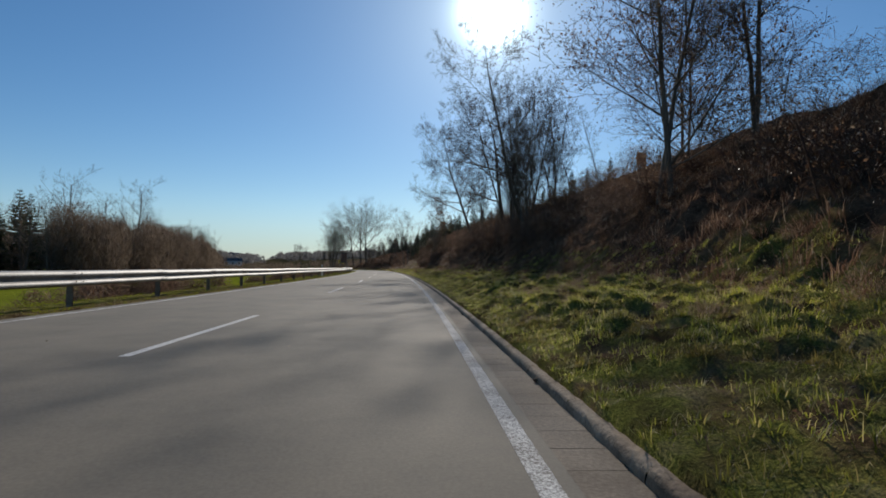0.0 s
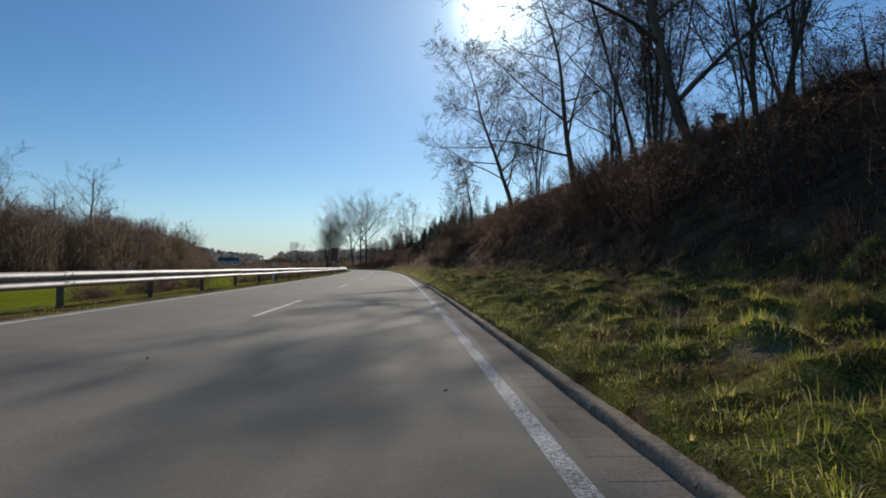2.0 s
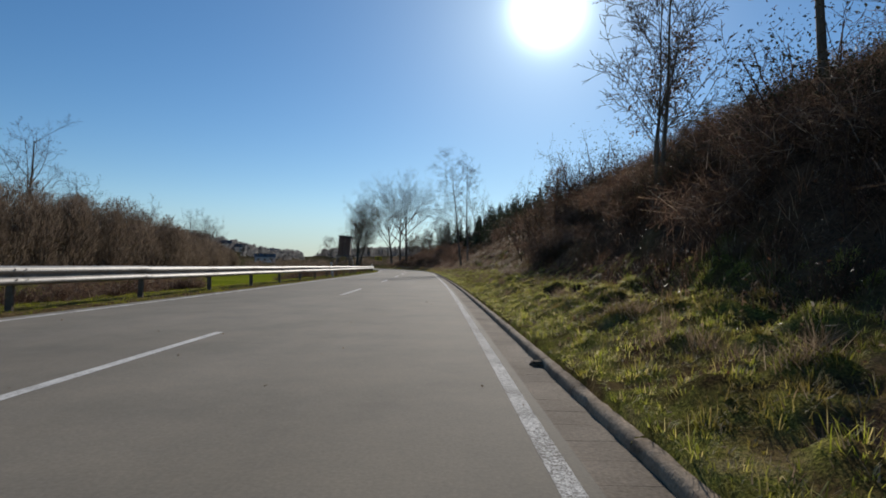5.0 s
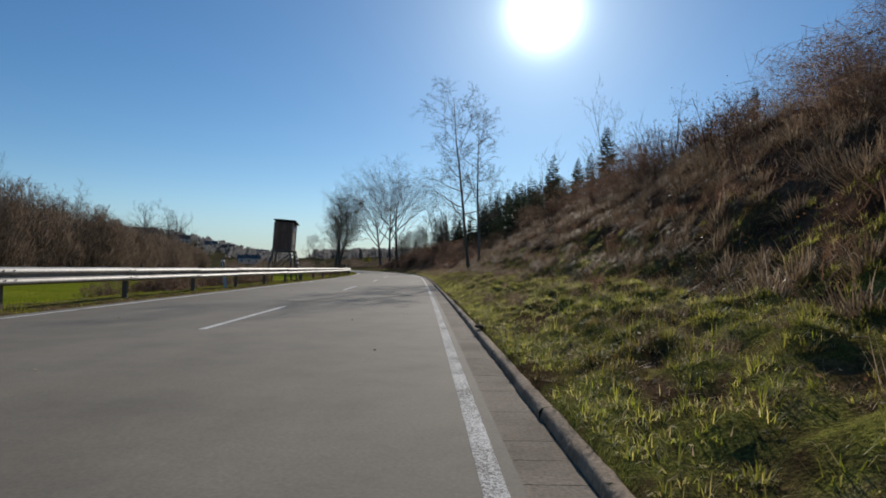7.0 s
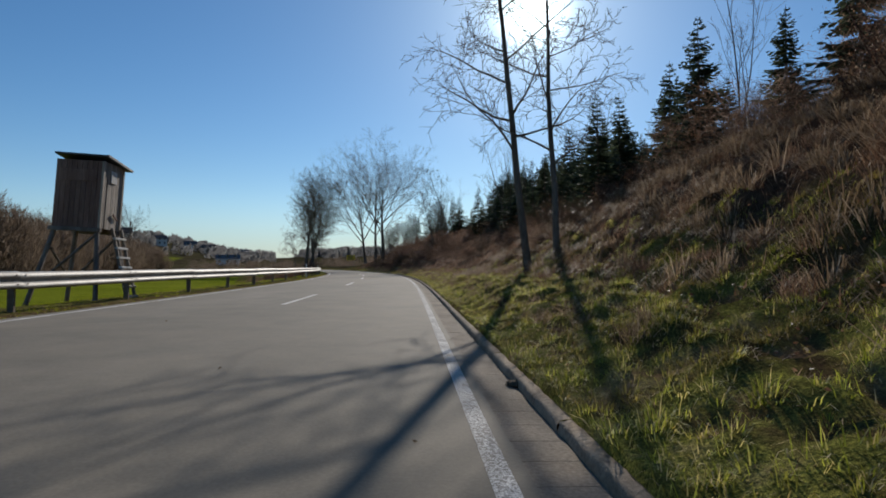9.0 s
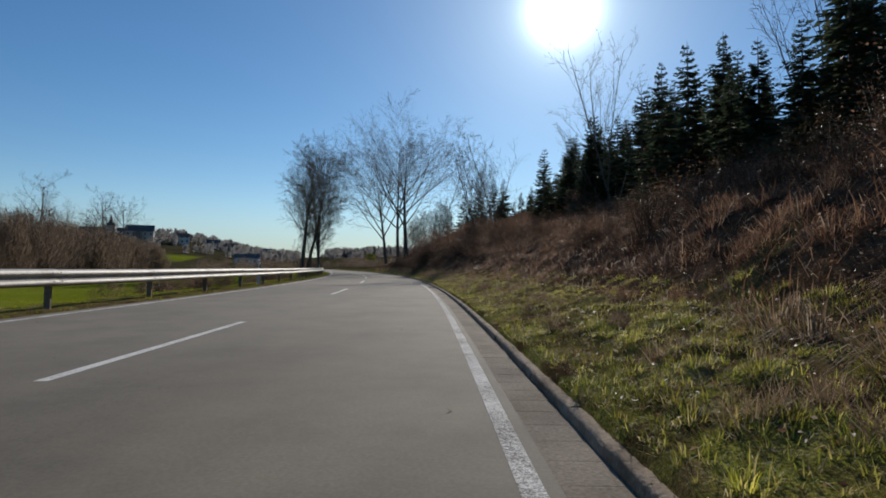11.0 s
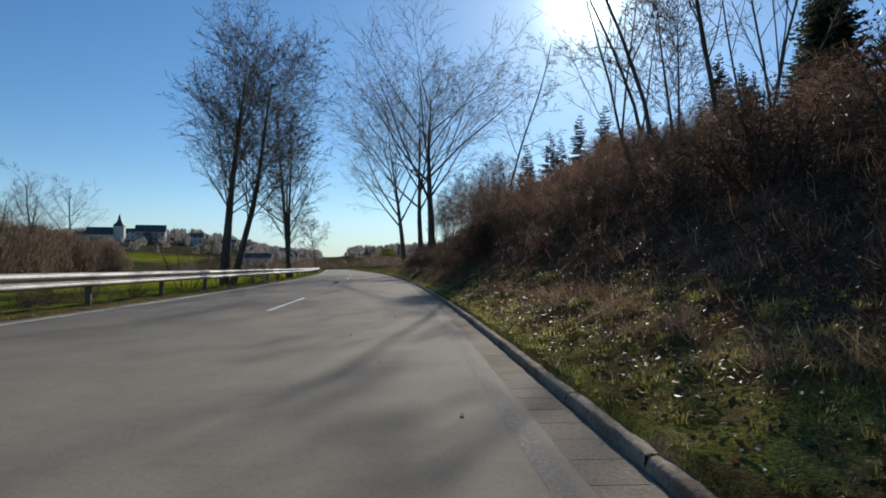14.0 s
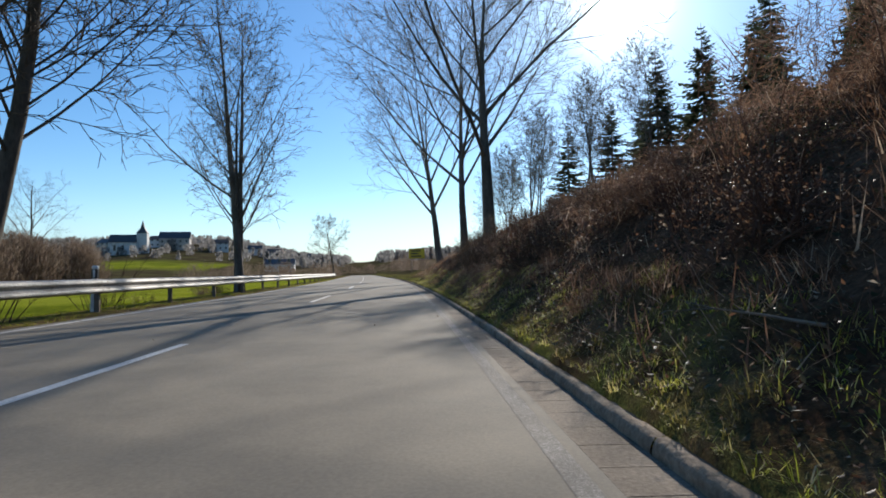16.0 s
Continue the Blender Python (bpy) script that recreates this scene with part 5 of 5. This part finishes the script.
M_WHITEWALL = plain("white_render", (0.50, 0.49, 0.47))
M_CREAM = plain("cream_render", (0.36, 0.33, 0.29))
M_SLATE = plain("slate_roof", (0.055, 0.058, 0.065), 0.6)
M_REDROOF = plain("brown_tile_roof", (0.14, 0.08, 0.06), 0.7)
M_PANE = plain("dark_window", (0.03, 0.035, 0.04), 0.2)


def house(name, m, w, d, h, roof_h, wall, roof, label, category="house", storeys=2):
    root = empty(name, m, label, category, "village houses")
    part("wall", box_bm((-w / 2, -d / 2, -1.5), (w / 2, d / 2, h)), wall, root)
    o = 0.4
    v = [(-w / 2 - o, -d / 2 - o, h), (w / 2 + o, -d / 2 - o, h), (w / 2 + o, d / 2 + o, h), (-w / 2 - o, d / 2 + o, h), (-w / 2 - o, 0, h + roof_h), (w / 2 + o, 0, h + roof_h)]
    link_mesh("roof", v, [(0, 1, 5, 4), (2, 3, 4, 5), (0, 4, 3), (1, 2, 5), (3, 2, 1, 0)], roof, root)
    n = max(2, int(w / 3))
    for f in range(storeys):
        for k in range(n):
            x = -w / 2 + (k + 0.5) * w / n
            z = 0.9 + f * 2.8
            win = part("window", box_bm((x - 0.5, -d / 2 - 0.06, z), (x + 0.5, -d / 2 + 0.05, z + 1.3)), M_PANE, root)
    return root


def far_place(x, y, turn=0.0):
    # the plan's far part is nearly straight: search for the matching place
    best = min(((abs(float(spots(a, b)[0]) - x) + abs(float(spots(a, b)[1]) - y), a, b) for a in np.arange(max(200, y - 80), y + 160, 6.0) for b in np.arange(x - 40, x + 260, 6.0)), key=lambda q: q[0])
    return Matrix.Translation((x, y, float(land(best[1], best[2])))) @ Matrix.Rotation(radians(turn), 4, "Z")


house("house", far_place(-117, 374, 20), 11, 7, 3.0, 2.0, M_WHITEWALL, M_SLATE, "long white house at the meadow's far end")
house("house", far_place(-226, 462, 28), 16, 10, 6.0, 4.2, M_CREAM, M_SLATE, "large village house with a dark roof beside the church")
for x, y, w, d, h, wall, roof, t in ((-205, 474, 10, 8, 5.0, M_WHITEWALL, M_REDROOF, 35), (-262, 452, 12, 9, 5.5, M_CREAM, M_SLATE, -10), (-192, 492, 9, 7, 4.5, M_WHITEWALL, M_SLATE, 25), (-176, 486, 10, 8, 4.5, M_CREAM, M_REDROOF, 5), (-248, 478, 11, 8, 5.5, M_WHITEWALL, M_REDROOF, 15), (-158, 505, 10, 8, 4.5, M_WHITEWALL, M_SLATE, 40)):
    house("house", far_place(x, y, t), 0.9 * w, 0.9 * d, 0.85 * h, 2.6, wall, roof, "rendered village house with a pitched roof on the far slope")


def church(m):
    root = empty("church", m, "white village church with a dark pointed spire", "church")
    part("nave", box_bm((-16, -4.2, -2), (-2.4, 4.2, 6)), M_WHITEWALL, root)
    v = [(-16.4, -4.7, 6), (-2.5, -4.7, 6), (-2.5, 4.7, 6), (-16.4, 4.7, 6), (-16.4, 0, 10.5), (-2.5, 0, 10.5)]
    link_mesh("nave_roof", v, [(0, 1, 5, 4), (2, 3, 4, 5), (0, 4, 3), (1, 2, 5), (3, 2, 1, 0)], M_SLATE, root)
    part("tower", box_bm((-2.6, -2.6, -2), (2.6, 2.6, 11)), M_WHITEWALL, root)
    v = [(-2.9, -2.9, 11), (2.9, -2.9, 11), (2.9, 2.9, 11), (-2.9, 2.9, 11), (-1.0, -1.0, 14), (1.0, -1.0, 14), (1.0, 1.0, 14), (-1.0, 1.0, 14), (0, 0, 18.5)]
    link_mesh("spire", v, [(0, 1, 5, 4), (1, 2, 6, 5), (2, 3, 7, 6), (3, 0, 4, 7), (4, 5, 8), (5, 6, 8), (6, 7, 8), (7, 4, 8), (3, 2, 1, 0)], M_SLATE, root)
    for x in (-13, -9, -5):
        part("window", box_bm((x - 0.6, -4.28, 1.5), (x + 0.6, -4.1, 4.5)), M_PANE, root)


church(far_place(-231, 441, 25))

# ---- guard rail ----
def w_profile():
    """Front line of the beam: x towards the road, z up, over a height of 0.31 m."""
    return [(0.000, 0.000), (0.040, 0.004), (0.074, 0.020), (0.083, 0.042), (0.081, 0.062), (0.070, 0.085), (0.046, 0.108), (0.018, 0.126), (0.005, 0.142), (0.003, 0.155), (0.008, 0.168), (0.044, 0.182), (0.074, 0.194), (0.083, 0.214), (0.081, 0.236), (0.070, 0.262), (0.046, 0.288), (0.018, 0.304), (0.000, 0.310)]


def rail_beam_mesh(length):
    prof, th = w_profile(), 0.004
    ring = [(x, z) for x, z in prof] + [(x - th, z) for x, z in reversed(prof)]
    n = len(ring)
    verts = [(x, y, z) for y in (-length / 2, length / 2) for x, z in ring]
    faces = [(i, (i + 1) % n, n + (i + 1) % n, n + i) for i in range(n)]
    me = bpy.data.meshes.new("beam")
    me.from_pydata(verts, [], faces)
    me.materials.append(M_ZINC)
    return me


def post_mesh():
    bm = bmesh.new()
    box_bm((-0.055, -0.0025, -0.5), (0.055, 0.0025, 0.64), 0.0, bm)
    box_bm((-0.055, 0.003, -0.5), (-0.050, 0.05, 0.64), 0.0, bm)
    box_bm((0.050, 0.003, -0.5), (0.055, 0.05, 0.64), 0.0, bm)
    me = bpy.data.meshes.new("post")
    bm.to_mesh(me)
    bm.free()
    me.materials.append(M_POST)
    return me


rail = empty("guard_rail", Matrix.Identity(4), "long galvanised steel guard rail on posts beside the road", "guard rail", kind="structure")
beam_me, post_me = rail_beam_mesh(4.06), post_mesh()
bolt_bm = bmesh.new()
for dy in (-0.12, 0.12):
    for dz in (0.075, 0.155, 0.235):
        bmesh.ops.create_cone(bolt_bm, cap_ends=True, segments=6, radius1=0.013, radius2=0.011, depth=0.012, matrix=Matrix.Translation((0.088 if dz != 0.155 else 0.016, dy, dz)) @ Matrix.Rotation(radians(90), 4, "Y"))
bolt_me = bpy.data.meshes.new("splice")
bolt_bm.to_mesh(bolt_me)
bolt_bm.free()
bolt_me.materials.append(M_POST)
rr = random.Random(5)
for k in range(-8, 59):
    s = 14.7 + 4.0 * k + 2.0
    dz, tilt = rr.uniform(-0.006, 0.006), rr.uniform(-0.15, 0.15)
    share(beam_me, "beam", rail, on_road(s, -4.215, 0.375 + dz) @ Matrix.Rotation(radians(tilt), 4, "X") @ Matrix.Rotation(radians(-11), 4, "Y"))
    share(post_me, "post", rail, on_road(s - 2.0, -4.35 + rr.uniform(-0.01, 0.01), 0.0) @ Matrix.Rotation(radians(rr.uniform(-1.5, 1.5)), 4, "Y"))
    share(bolt_me, "splice", rail, on_road(s - 2.0, -4.213, 0.375 + dz) @ Matrix.Rotation(radians(-11), 4, "Y"))

# ---- delineator posts ----
M_WHITE = surface("white_plastic", [(0.3, (0.60, 0.59, 0.56)), (0.7, (0.80, 0.79, 0.76))], 2.0, 30.0, 0.5, 0.001)
M_BLACK = surface("black_plastic", [(0.3, (0.015, 0.015, 0.015)), (0.7, (0.03, 0.03, 0.03))], 2.0, 30.0, 0.5, 0.001)
M_REFLECT = surface("reflector", [(0.3, (0.55, 0.55, 0.55)), (0.7, (0.75, 0.75, 0.75))], 2.0, 50.0, 0.15, 0.001)


def delineator(s, lat, lean):
    root = empty("delineator_post", on_road(s, lat, float(land(s, lat))) @ Matrix.Rotation(radians(lean), 4, "Y"), "white plastic marker post with a black band by the rail", "marker post", "marker posts")
    bm = box_bm((-0.06, -0.05, -0.2), (0.06, 0.05, 0.72), 0.015)
    part("post", bm, M_WHITE, root)
    part("band", box_bm((-0.062, -0.052, 0.72), (0.062, 0.052, 0.92), 0.015), M_BLACK, root, "black band")
    part("cap", box_bm((-0.06, -0.05, 0.92), (0.06, 0.05, 1.0), 0.02), M_WHITE, root)
    part("reflector", box_bm((-0.025, -0.058, 0.74), (0.025, -0.05, 0.90), 0.003), M_REFLECT, root, "small white reflector")


for s, lat, lean in ((54.7, -4.5, -1), (94.1, -4.5, -7), (138.5, -4.5, 1), (174.9, -4.5, 2)):
    delineator(s, lat, lean)

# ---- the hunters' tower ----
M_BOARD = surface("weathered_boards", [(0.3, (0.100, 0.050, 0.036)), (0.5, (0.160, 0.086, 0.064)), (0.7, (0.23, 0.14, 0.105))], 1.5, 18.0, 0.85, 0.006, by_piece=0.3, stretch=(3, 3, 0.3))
# lighter copy of M_BOARD: sunlight on the road side put into its colour
M_SUNLIT_BOARD = surface("sunlit_grey_boards", [(0.3, (0.20, 0.165, 0.13)), (0.5, (0.30, 0.25, 0.20)), (0.7, (0.42, 0.36, 0.29))], 1.5, 18.0, 0.8, 0.005, by_piece=0.3, stretch=(3, 3, 0.3))
M_POLE = surface("round_timber", [(0.3, (0.09, 0.07, 0.055)), (0.5, (0.15, 0.12, 0.10)), (0.7, (0.22, 0.19, 0.16))], 2.0, 16.0, 0.85, 0.005, stretch=(3, 3, 0.4))
M_FELT = surface("roofing_sheet", [(0.3, (0.03, 0.03, 0.032)), (0.7, (0.07, 0.07, 0.072))], 1.5, 30.0, 0.55, 0.003)


def hunting_tower(name, m, z0, label, group, ladder=True):
    """A boarded cabin on splayed poles; x to the road, y along it; z0: the cabin's floor."""
    root = empty(name, m, label, "hunting blind", group)
    w, d, h = 1.08, 0.98, 1.60
    part("cabin_core", box_bm((-w / 2 + 0.03, -d / 2 + 0.03, z0), (w / 2 - 0.03, d / 2 - 0.03, z0 + h - 0.03)), M_BOARD, root)
    n = 9
    for k in range(n):
        a, b = -w / 2 + k * w / n, -w / 2 + (k + 1) * w / n - 0.006
        for y in (-d / 2, d / 2 - 0.026):
            part("board", box_bm((a, y, z0 - 0.02), (b, y + 0.026, z0 + h), 0.003), M_BOARD, root)
        a, b = -d / 2 + 0.03 + k * (d - 0.06) / n, -d / 2 + 0.03 + (k + 1) * (d - 0.06) / n - 0.006
        part("board", box_bm((-w / 2, a, z0 - 0.02), (-w / 2 + 0.026, b, z0 + h), 0.003), M_BOARD, root)
        part("door_board" if 1 < k < 7 else "board", box_bm((w / 2 - 0.026, a, z0 - 0.02), (w / 2 + (0.010 if 1 < k < 7 else 0.0), b, z0 + h), 0.003), M_SUNLIT_BOARD, root)
    part("corner_batten", box_bm((w / 2 - 0.02, -d / 2 - 0.02, z0 - 0.02), (w / 2 + 0.03, -d / 2 + 0.06, z0 + h), 0.006), M_SUNLIT_BOARD, root)
    part("corner_batten", box_bm((w / 2 - 0.02, d / 2 - 0.06, z0 - 0.02), (w / 2 + 0.03, d / 2 + 0.02, z0 + h), 0.006), M_SUNLIT_BOARD, root)
    part("window_board", box_bm((w / 2 + 0.012, -0.14, z0 + 1.12), (w / 2 + 0.034, 0.12, z0 + 1.42), 0.004), M_WHITEWALL, root, "pale board over the door's opening")
    part("door_handle", beam_bm((w / 2 + 0.04, 0.05, z0 + 0.36), (w / 2 + 0.04, 0.28, z0 + 0.24), 0.03, 0.05), M_BOARD, root)
    part("shutter", box_bm((-0.42, -d / 2 - 0.02, z0 + 1.10), (0.42, -d / 2 - 0.002, z0 + 1.38), 0.004), M_BOARD, root)
    tilt = Matrix.Translation((0, 0, z0 + h + 0.06)) @ Matrix.Rotation(radians(-7), 4, "X") @ Matrix.Rotation(radians(1), 4, "Y")
    part("roof", box_bm((-w / 2 - 0.05, -d / 2 - 0.05, -0.015), (w / 2 + 0.12, d / 2 + 0.22, 0.03), 0.006, None, tilt), M_FELT, root, "dark roofing sheet")
    part("roof_edge", box_bm((w / 2 + 0.121, -d / 2 - 0.05, -0.02), (w / 2 + 0.14, d / 2 + 0.22, 0.036), 0.004, None, tilt), M_ZINC, root, "pale metal roof edge")
    for x in (-1, 1):
        for y in (-1, 1):
            part("leg", beam_bm((x * (w / 2 + 0.26), y * (d / 2 + 0.34), -0.3), (x * (w / 2 - 0.06), y * (d / 2 - 0.06), z0), 0.10, 0.10, 0.03), M_POLE, root)
    for y in (-1, 1):
        part("brace", beam_bm((-(w / 2 + 0.05), y * (d / 2 + 0.12), 0.45), (w / 2 - 0.02, y * (d / 2 - 0.0), z0 - 0.15), 0.06, 0.06, 0.02), M_POLE, root)
    part("brace", beam_bm((-w / 2, -d / 2 - 0.1, 1.35), (-w / 2 + 0.02, d / 2 + 0.16, 0.3), 0.06, 0.06, 0.02), M_POLE, root)
    part("floor_beam", box_bm((-w / 2 - 0.06, -d / 2 - 0.05, z0 - 0.12), (w / 2 + 0.06, -d / 2 + 0.05, z0 - 0.02), 0.01), M_POLE, root)
    part("floor_beam", box_bm((-w / 2 - 0.06, d / 2 - 0.05, z0 - 0.12), (w / 2 + 0.06, d / 2 + 0.05, z0 - 0.02), 0.01), M_POLE, root)
    if ladder:
        bm = beam_bm((w / 2 + 0.60, 0.02, -0.1), (w / 2 + 0.06, 0.02, z0 + 0.02), 0.05, 0.07, 0.0)
        lad = part("ladder", beam_bm((w / 2 + 0.60, 0.46, -0.1), (w / 2 + 0.06, 0.46, z0 + 0.02), 0.05, 0.07, 0.0, bm), M_POLE, root, "steep wooden ladder")
        for k in range(7):
            z = 0.12 + k * 0.235
            x = w / 2 + 0.60 - 0.54 * (z + 0.1) / (z0 + 0.1)
            part("rung", box_bm((x - 0.02, -0.03, z), (x + 0.06, 0.51, z + 0.05), 0.006), M_WHITEWALL, lad)
    return root


hunting_tower("hunting_tower", on_road(107.0, -5.56, float(land(107, -5.5))) @ Matrix.Rotation(radians(3), 4, "Y") @ Matrix.Rotation(radians(-1.5), 4, "X"), 1.72 - float(land(107, -5.5)), "weathered wooden hunting blind on poles with a ladder", "hunting blinds")
hunting_tower("hunting_tower", on_road(84.0, 39.5, float(land(84, 39.5))), 1.2, "dark wooden hunting blind high on the hill", "hunting blinds", ladder=False)

# ---- yellow sign ----
M_YELLOW = surface("yellow_sign", [(0.3, (0.62, 0.40, 0.02)), (0.7, (0.75, 0.50, 0.03))], 1.0, 30.0, 0.4, 0.001)
sign = empty("direction_sign", on_road(236, 6.9, float(land(236, 6.9))), "yellow road sign with dark lettering on two posts", "road sign")
zb = 2.4 - float(land(236, 6.9))
part("panel", box_bm((-1.03, -0.03, zb), (1.03, 0.0, zb + 1.3), 0.01), M_YELLOW, sign)
for z in (zb + 0.04, zb + 1.23):
    part("border", box_bm((-0.97, -0.036, z), (0.97, -0.031, z + 0.03)), M_BLACK, sign)
for k, (a, b) in enumerate(((-0.75, 0.55), (-0.75, 0.20), (-0.75, 0.62))):
    part("lettering", box_bm((a, -0.036, zb + 0.90 - 0.34 * k), (b, -0.031, zb + 1.06 - 0.34 * k)), M_BLACK, sign, "dark bar of lettering")
for x in (-0.7, 0.7):
    part("post", box_bm((x - 0.04, 0.004, -0.3), (x + 0.04, 0.08, zb + 1.25), 0.01), M_POST, sign)

# ---- fallen wood and clods by the kerb ----
stick = empty("fallen_branch", on_road(164.6, 3.8, float(land(164.6, 3.8)) + 0.05), "pale broken branch lying on the bank", "branch")
w = Wood(301)
w.grow(Vector((0.1, -0.5, 0.0)), Vector((-0.15, 0.98, 0.05)).normalized(), 0.95, 0.009, 0, spec(levels=3, kids=(4, 3), angle=(45, 40), ratio=(0.35, 0.4), start=(0.3, 0.2), up=(0.0, 0.0, 0.0), steps=(6, 3, 2)))
w.mesh("stem", (0,), M_TWIG_PALE, stick)
w.mesh("side_twigs", (1, 2), M_TWIG_PALE, stick)
clod_r = random.Random(88)
for s, lat, k in ((6.7, 3.17, 0.05), (11.9, 3.15, 0.045), (79.6, 3.20, 0.06), (84.1, 3.22, 0.06), (58.0, 3.12, 0.06), (17.3, 3.3, 0.10), (96.0, 3.13, 0.05), (141.0, 3.12, 0.06)):
    bm = bmesh.new()
    bmesh.ops.create_icosphere(bm, subdivisions=3, radius=1.0)
    for v in bm.verts:
        v.co *= 0.85 + 0.28 * noise.noise(v.co * 1.9 + Vector((s, 0, 0))) + 0.35 * noise.noise(v.co * 5.5 + Vector((0, s, 0)))
        v.co = Vector((v.co.x * k * 1.2, v.co.y * k * 1.6, v.co.z * k * 0.5))
    clod = empty("clod", on_road(s, lat, 0.01 if lat < 3.2 else 0.09), "clod of soil and dead leaves against the kerb", "soil clod", "clods by the kerb")
    for f in bm.faces:
        f.smooth = True
    part("soil", bm, M_JOINT, clod)

# ---- gutter, kerb and grate ----
bed = strip("gutter_bed", np.arange(-75, 331, 3.0), (2.90, 3.20), (-0.005, -0.008), M_JOINT)
tagged(bed, "dirt-filled bed below the gutter slabs", "gutter", kind="structure")


def slab_mesh(length, seed, dz):
    r = random.Random(seed)
    gap = (0.0022, 0.0008, 0.0014)[seed % 3]
    bm = box_bm((0.0, -length / 2 + gap, -0.08), (0.232, length / 2 - gap, 0.0))
    for v in bm.verts:
        if v.co.z > -0.01:
            v.co.z += r.uniform(-0.0004, 0.0004) + dz - 0.015 * v.co.x
    me = bpy.data.meshes.new("gutter_slab")
    bm.to_mesh(me)
    bm.free()
    me.materials.append(M_GUTTER)
    return me


def kerb_mesh(length, seed):
    """A rounded kerb stone, y along the road."""
    r = random.Random(seed)
    prof = [(0.0, -0.12), (-0.002, 0.010), (0.001, 0.030), (0.008, 0.046), (0.020, 0.054), (0.040, 0.057), (0.058, 0.058), (0.070, 0.052), (0.074, -0.12)]
    n, rows = len(prof), 12
    verts, faces = [], []
    for i in range(rows):
        y = -length / 2 + 0.001 + (length - 0.002) * i / (rows - 1)
        pinch = 0.0
        for x, z in prof:
            verts.append((x + r.uniform(-0.005, 0.005) + (pinch if x < 0.05 else -pinch), y, z - (pinch if z > 0 else 0) + r.uniform(-0.006, 0.004)))
    for i in range(rows - 1):
        for j in range(n - 1):
            faces.append((i * n + j, (i + 1) * n + j, (i + 1) * n + j + 1, i * n + j + 1))
    me = bpy.data.meshes.new("kerb_stone")
    me.from_pydata(verts, [], faces)
    me.polygons.foreach_set("use_smooth", [len(p) == 4 for p in faces])
    me.materials.append(M_KERB)
    return me


kerb = empty("kerb", Matrix.Identity(4), "worn rounded concrete kerb along the verge", "kerb", kind="structure")
stones = [kerb_mesh(1.0, k) for k in range(6)]
rr = random.Random(9)
for k in range(-6, 232):
    m = on_road(k + 0.5, 3.135 + rr.uniform(-0.003, 0.003), rr.uniform(-0.003, 0.002))
    share(stones[rr.randrange(6)], "kerb_stone", kerb, m @ Matrix.Rotation(radians(rr.uniform(-0.2, 0.2)), 4, "Z") @ Matrix.Rotation(radians(rr.uniform(-0.15, 0.15)), 4, "X"))
gutter = empty("gutter", Matrix.Identity(4), "shallow gutter of dirty concrete slabs beside the kerb", "gutter", kind="structure")
slabs = [slab_mesh(0.25, k, 0.0) for k in range(6)]
GRATE = 133.75
for k in range(300):
    s = 2.0 + 0.25 * k
    share(slabs[rr.randrange(6)], "gutter_slab", gutter, on_road(s, 2.8995, rr.uniform(-0.0004, 0.0002)))
rest_v, rest_f = [], []
for k in range(300, 1000):
    s = 2.0 + 0.25 * k
    if abs(s - GRATE) < 0.32:
        continue
    m, me = on_road(s, 2.8995, rr.uniform(-0.0004, 0.0002)), slabs[rr.randrange(6)]
    c = len(rest_v)
    rest_v += [tuple(m @ v.co) for v in me.vertices]
    rest_f += [tuple(c + i for i in p.vertices) for p in me.polygons]
tagged(link_mesh("gutter_slabs", rest_v, rest_f, M_GUTTER, gutter), kind="stuff")

grate = empty("drain_grate", on_road(GRATE, 2.902, 0.0), "cast iron drain grate set in the gutter", "drain grate")
M_IRON = surface("cast_iron", [(0.3, (0.045, 0.034, 0.027)), (0.7, (0.10, 0.078, 0.062))], 4.0, 60.0, 0.9, 0.002, spec=0.1)
for lo, hi in (((0.005, -0.26, -0.06), (0.03, 0.26, 0.004)), ((0.20, -0.26, -0.06), (0.228, 0.26, 0.004)), ((0.03, -0.26, -0.06), (0.20, -0.225, 0.004)), ((0.03, 0.225, -0.06), (0.20, 0.26, 0.004))):
    part("frame_bar", box_bm(lo, hi, 0.003), M_IRON, grate)
for k in range(6):
    y = -0.19 + k * 0.076
    part("bar", box_bm((0.032, y - 0.018, -0.05), (0.198, y + 0.018, 0.0), 0.003), M_IRON, grate)
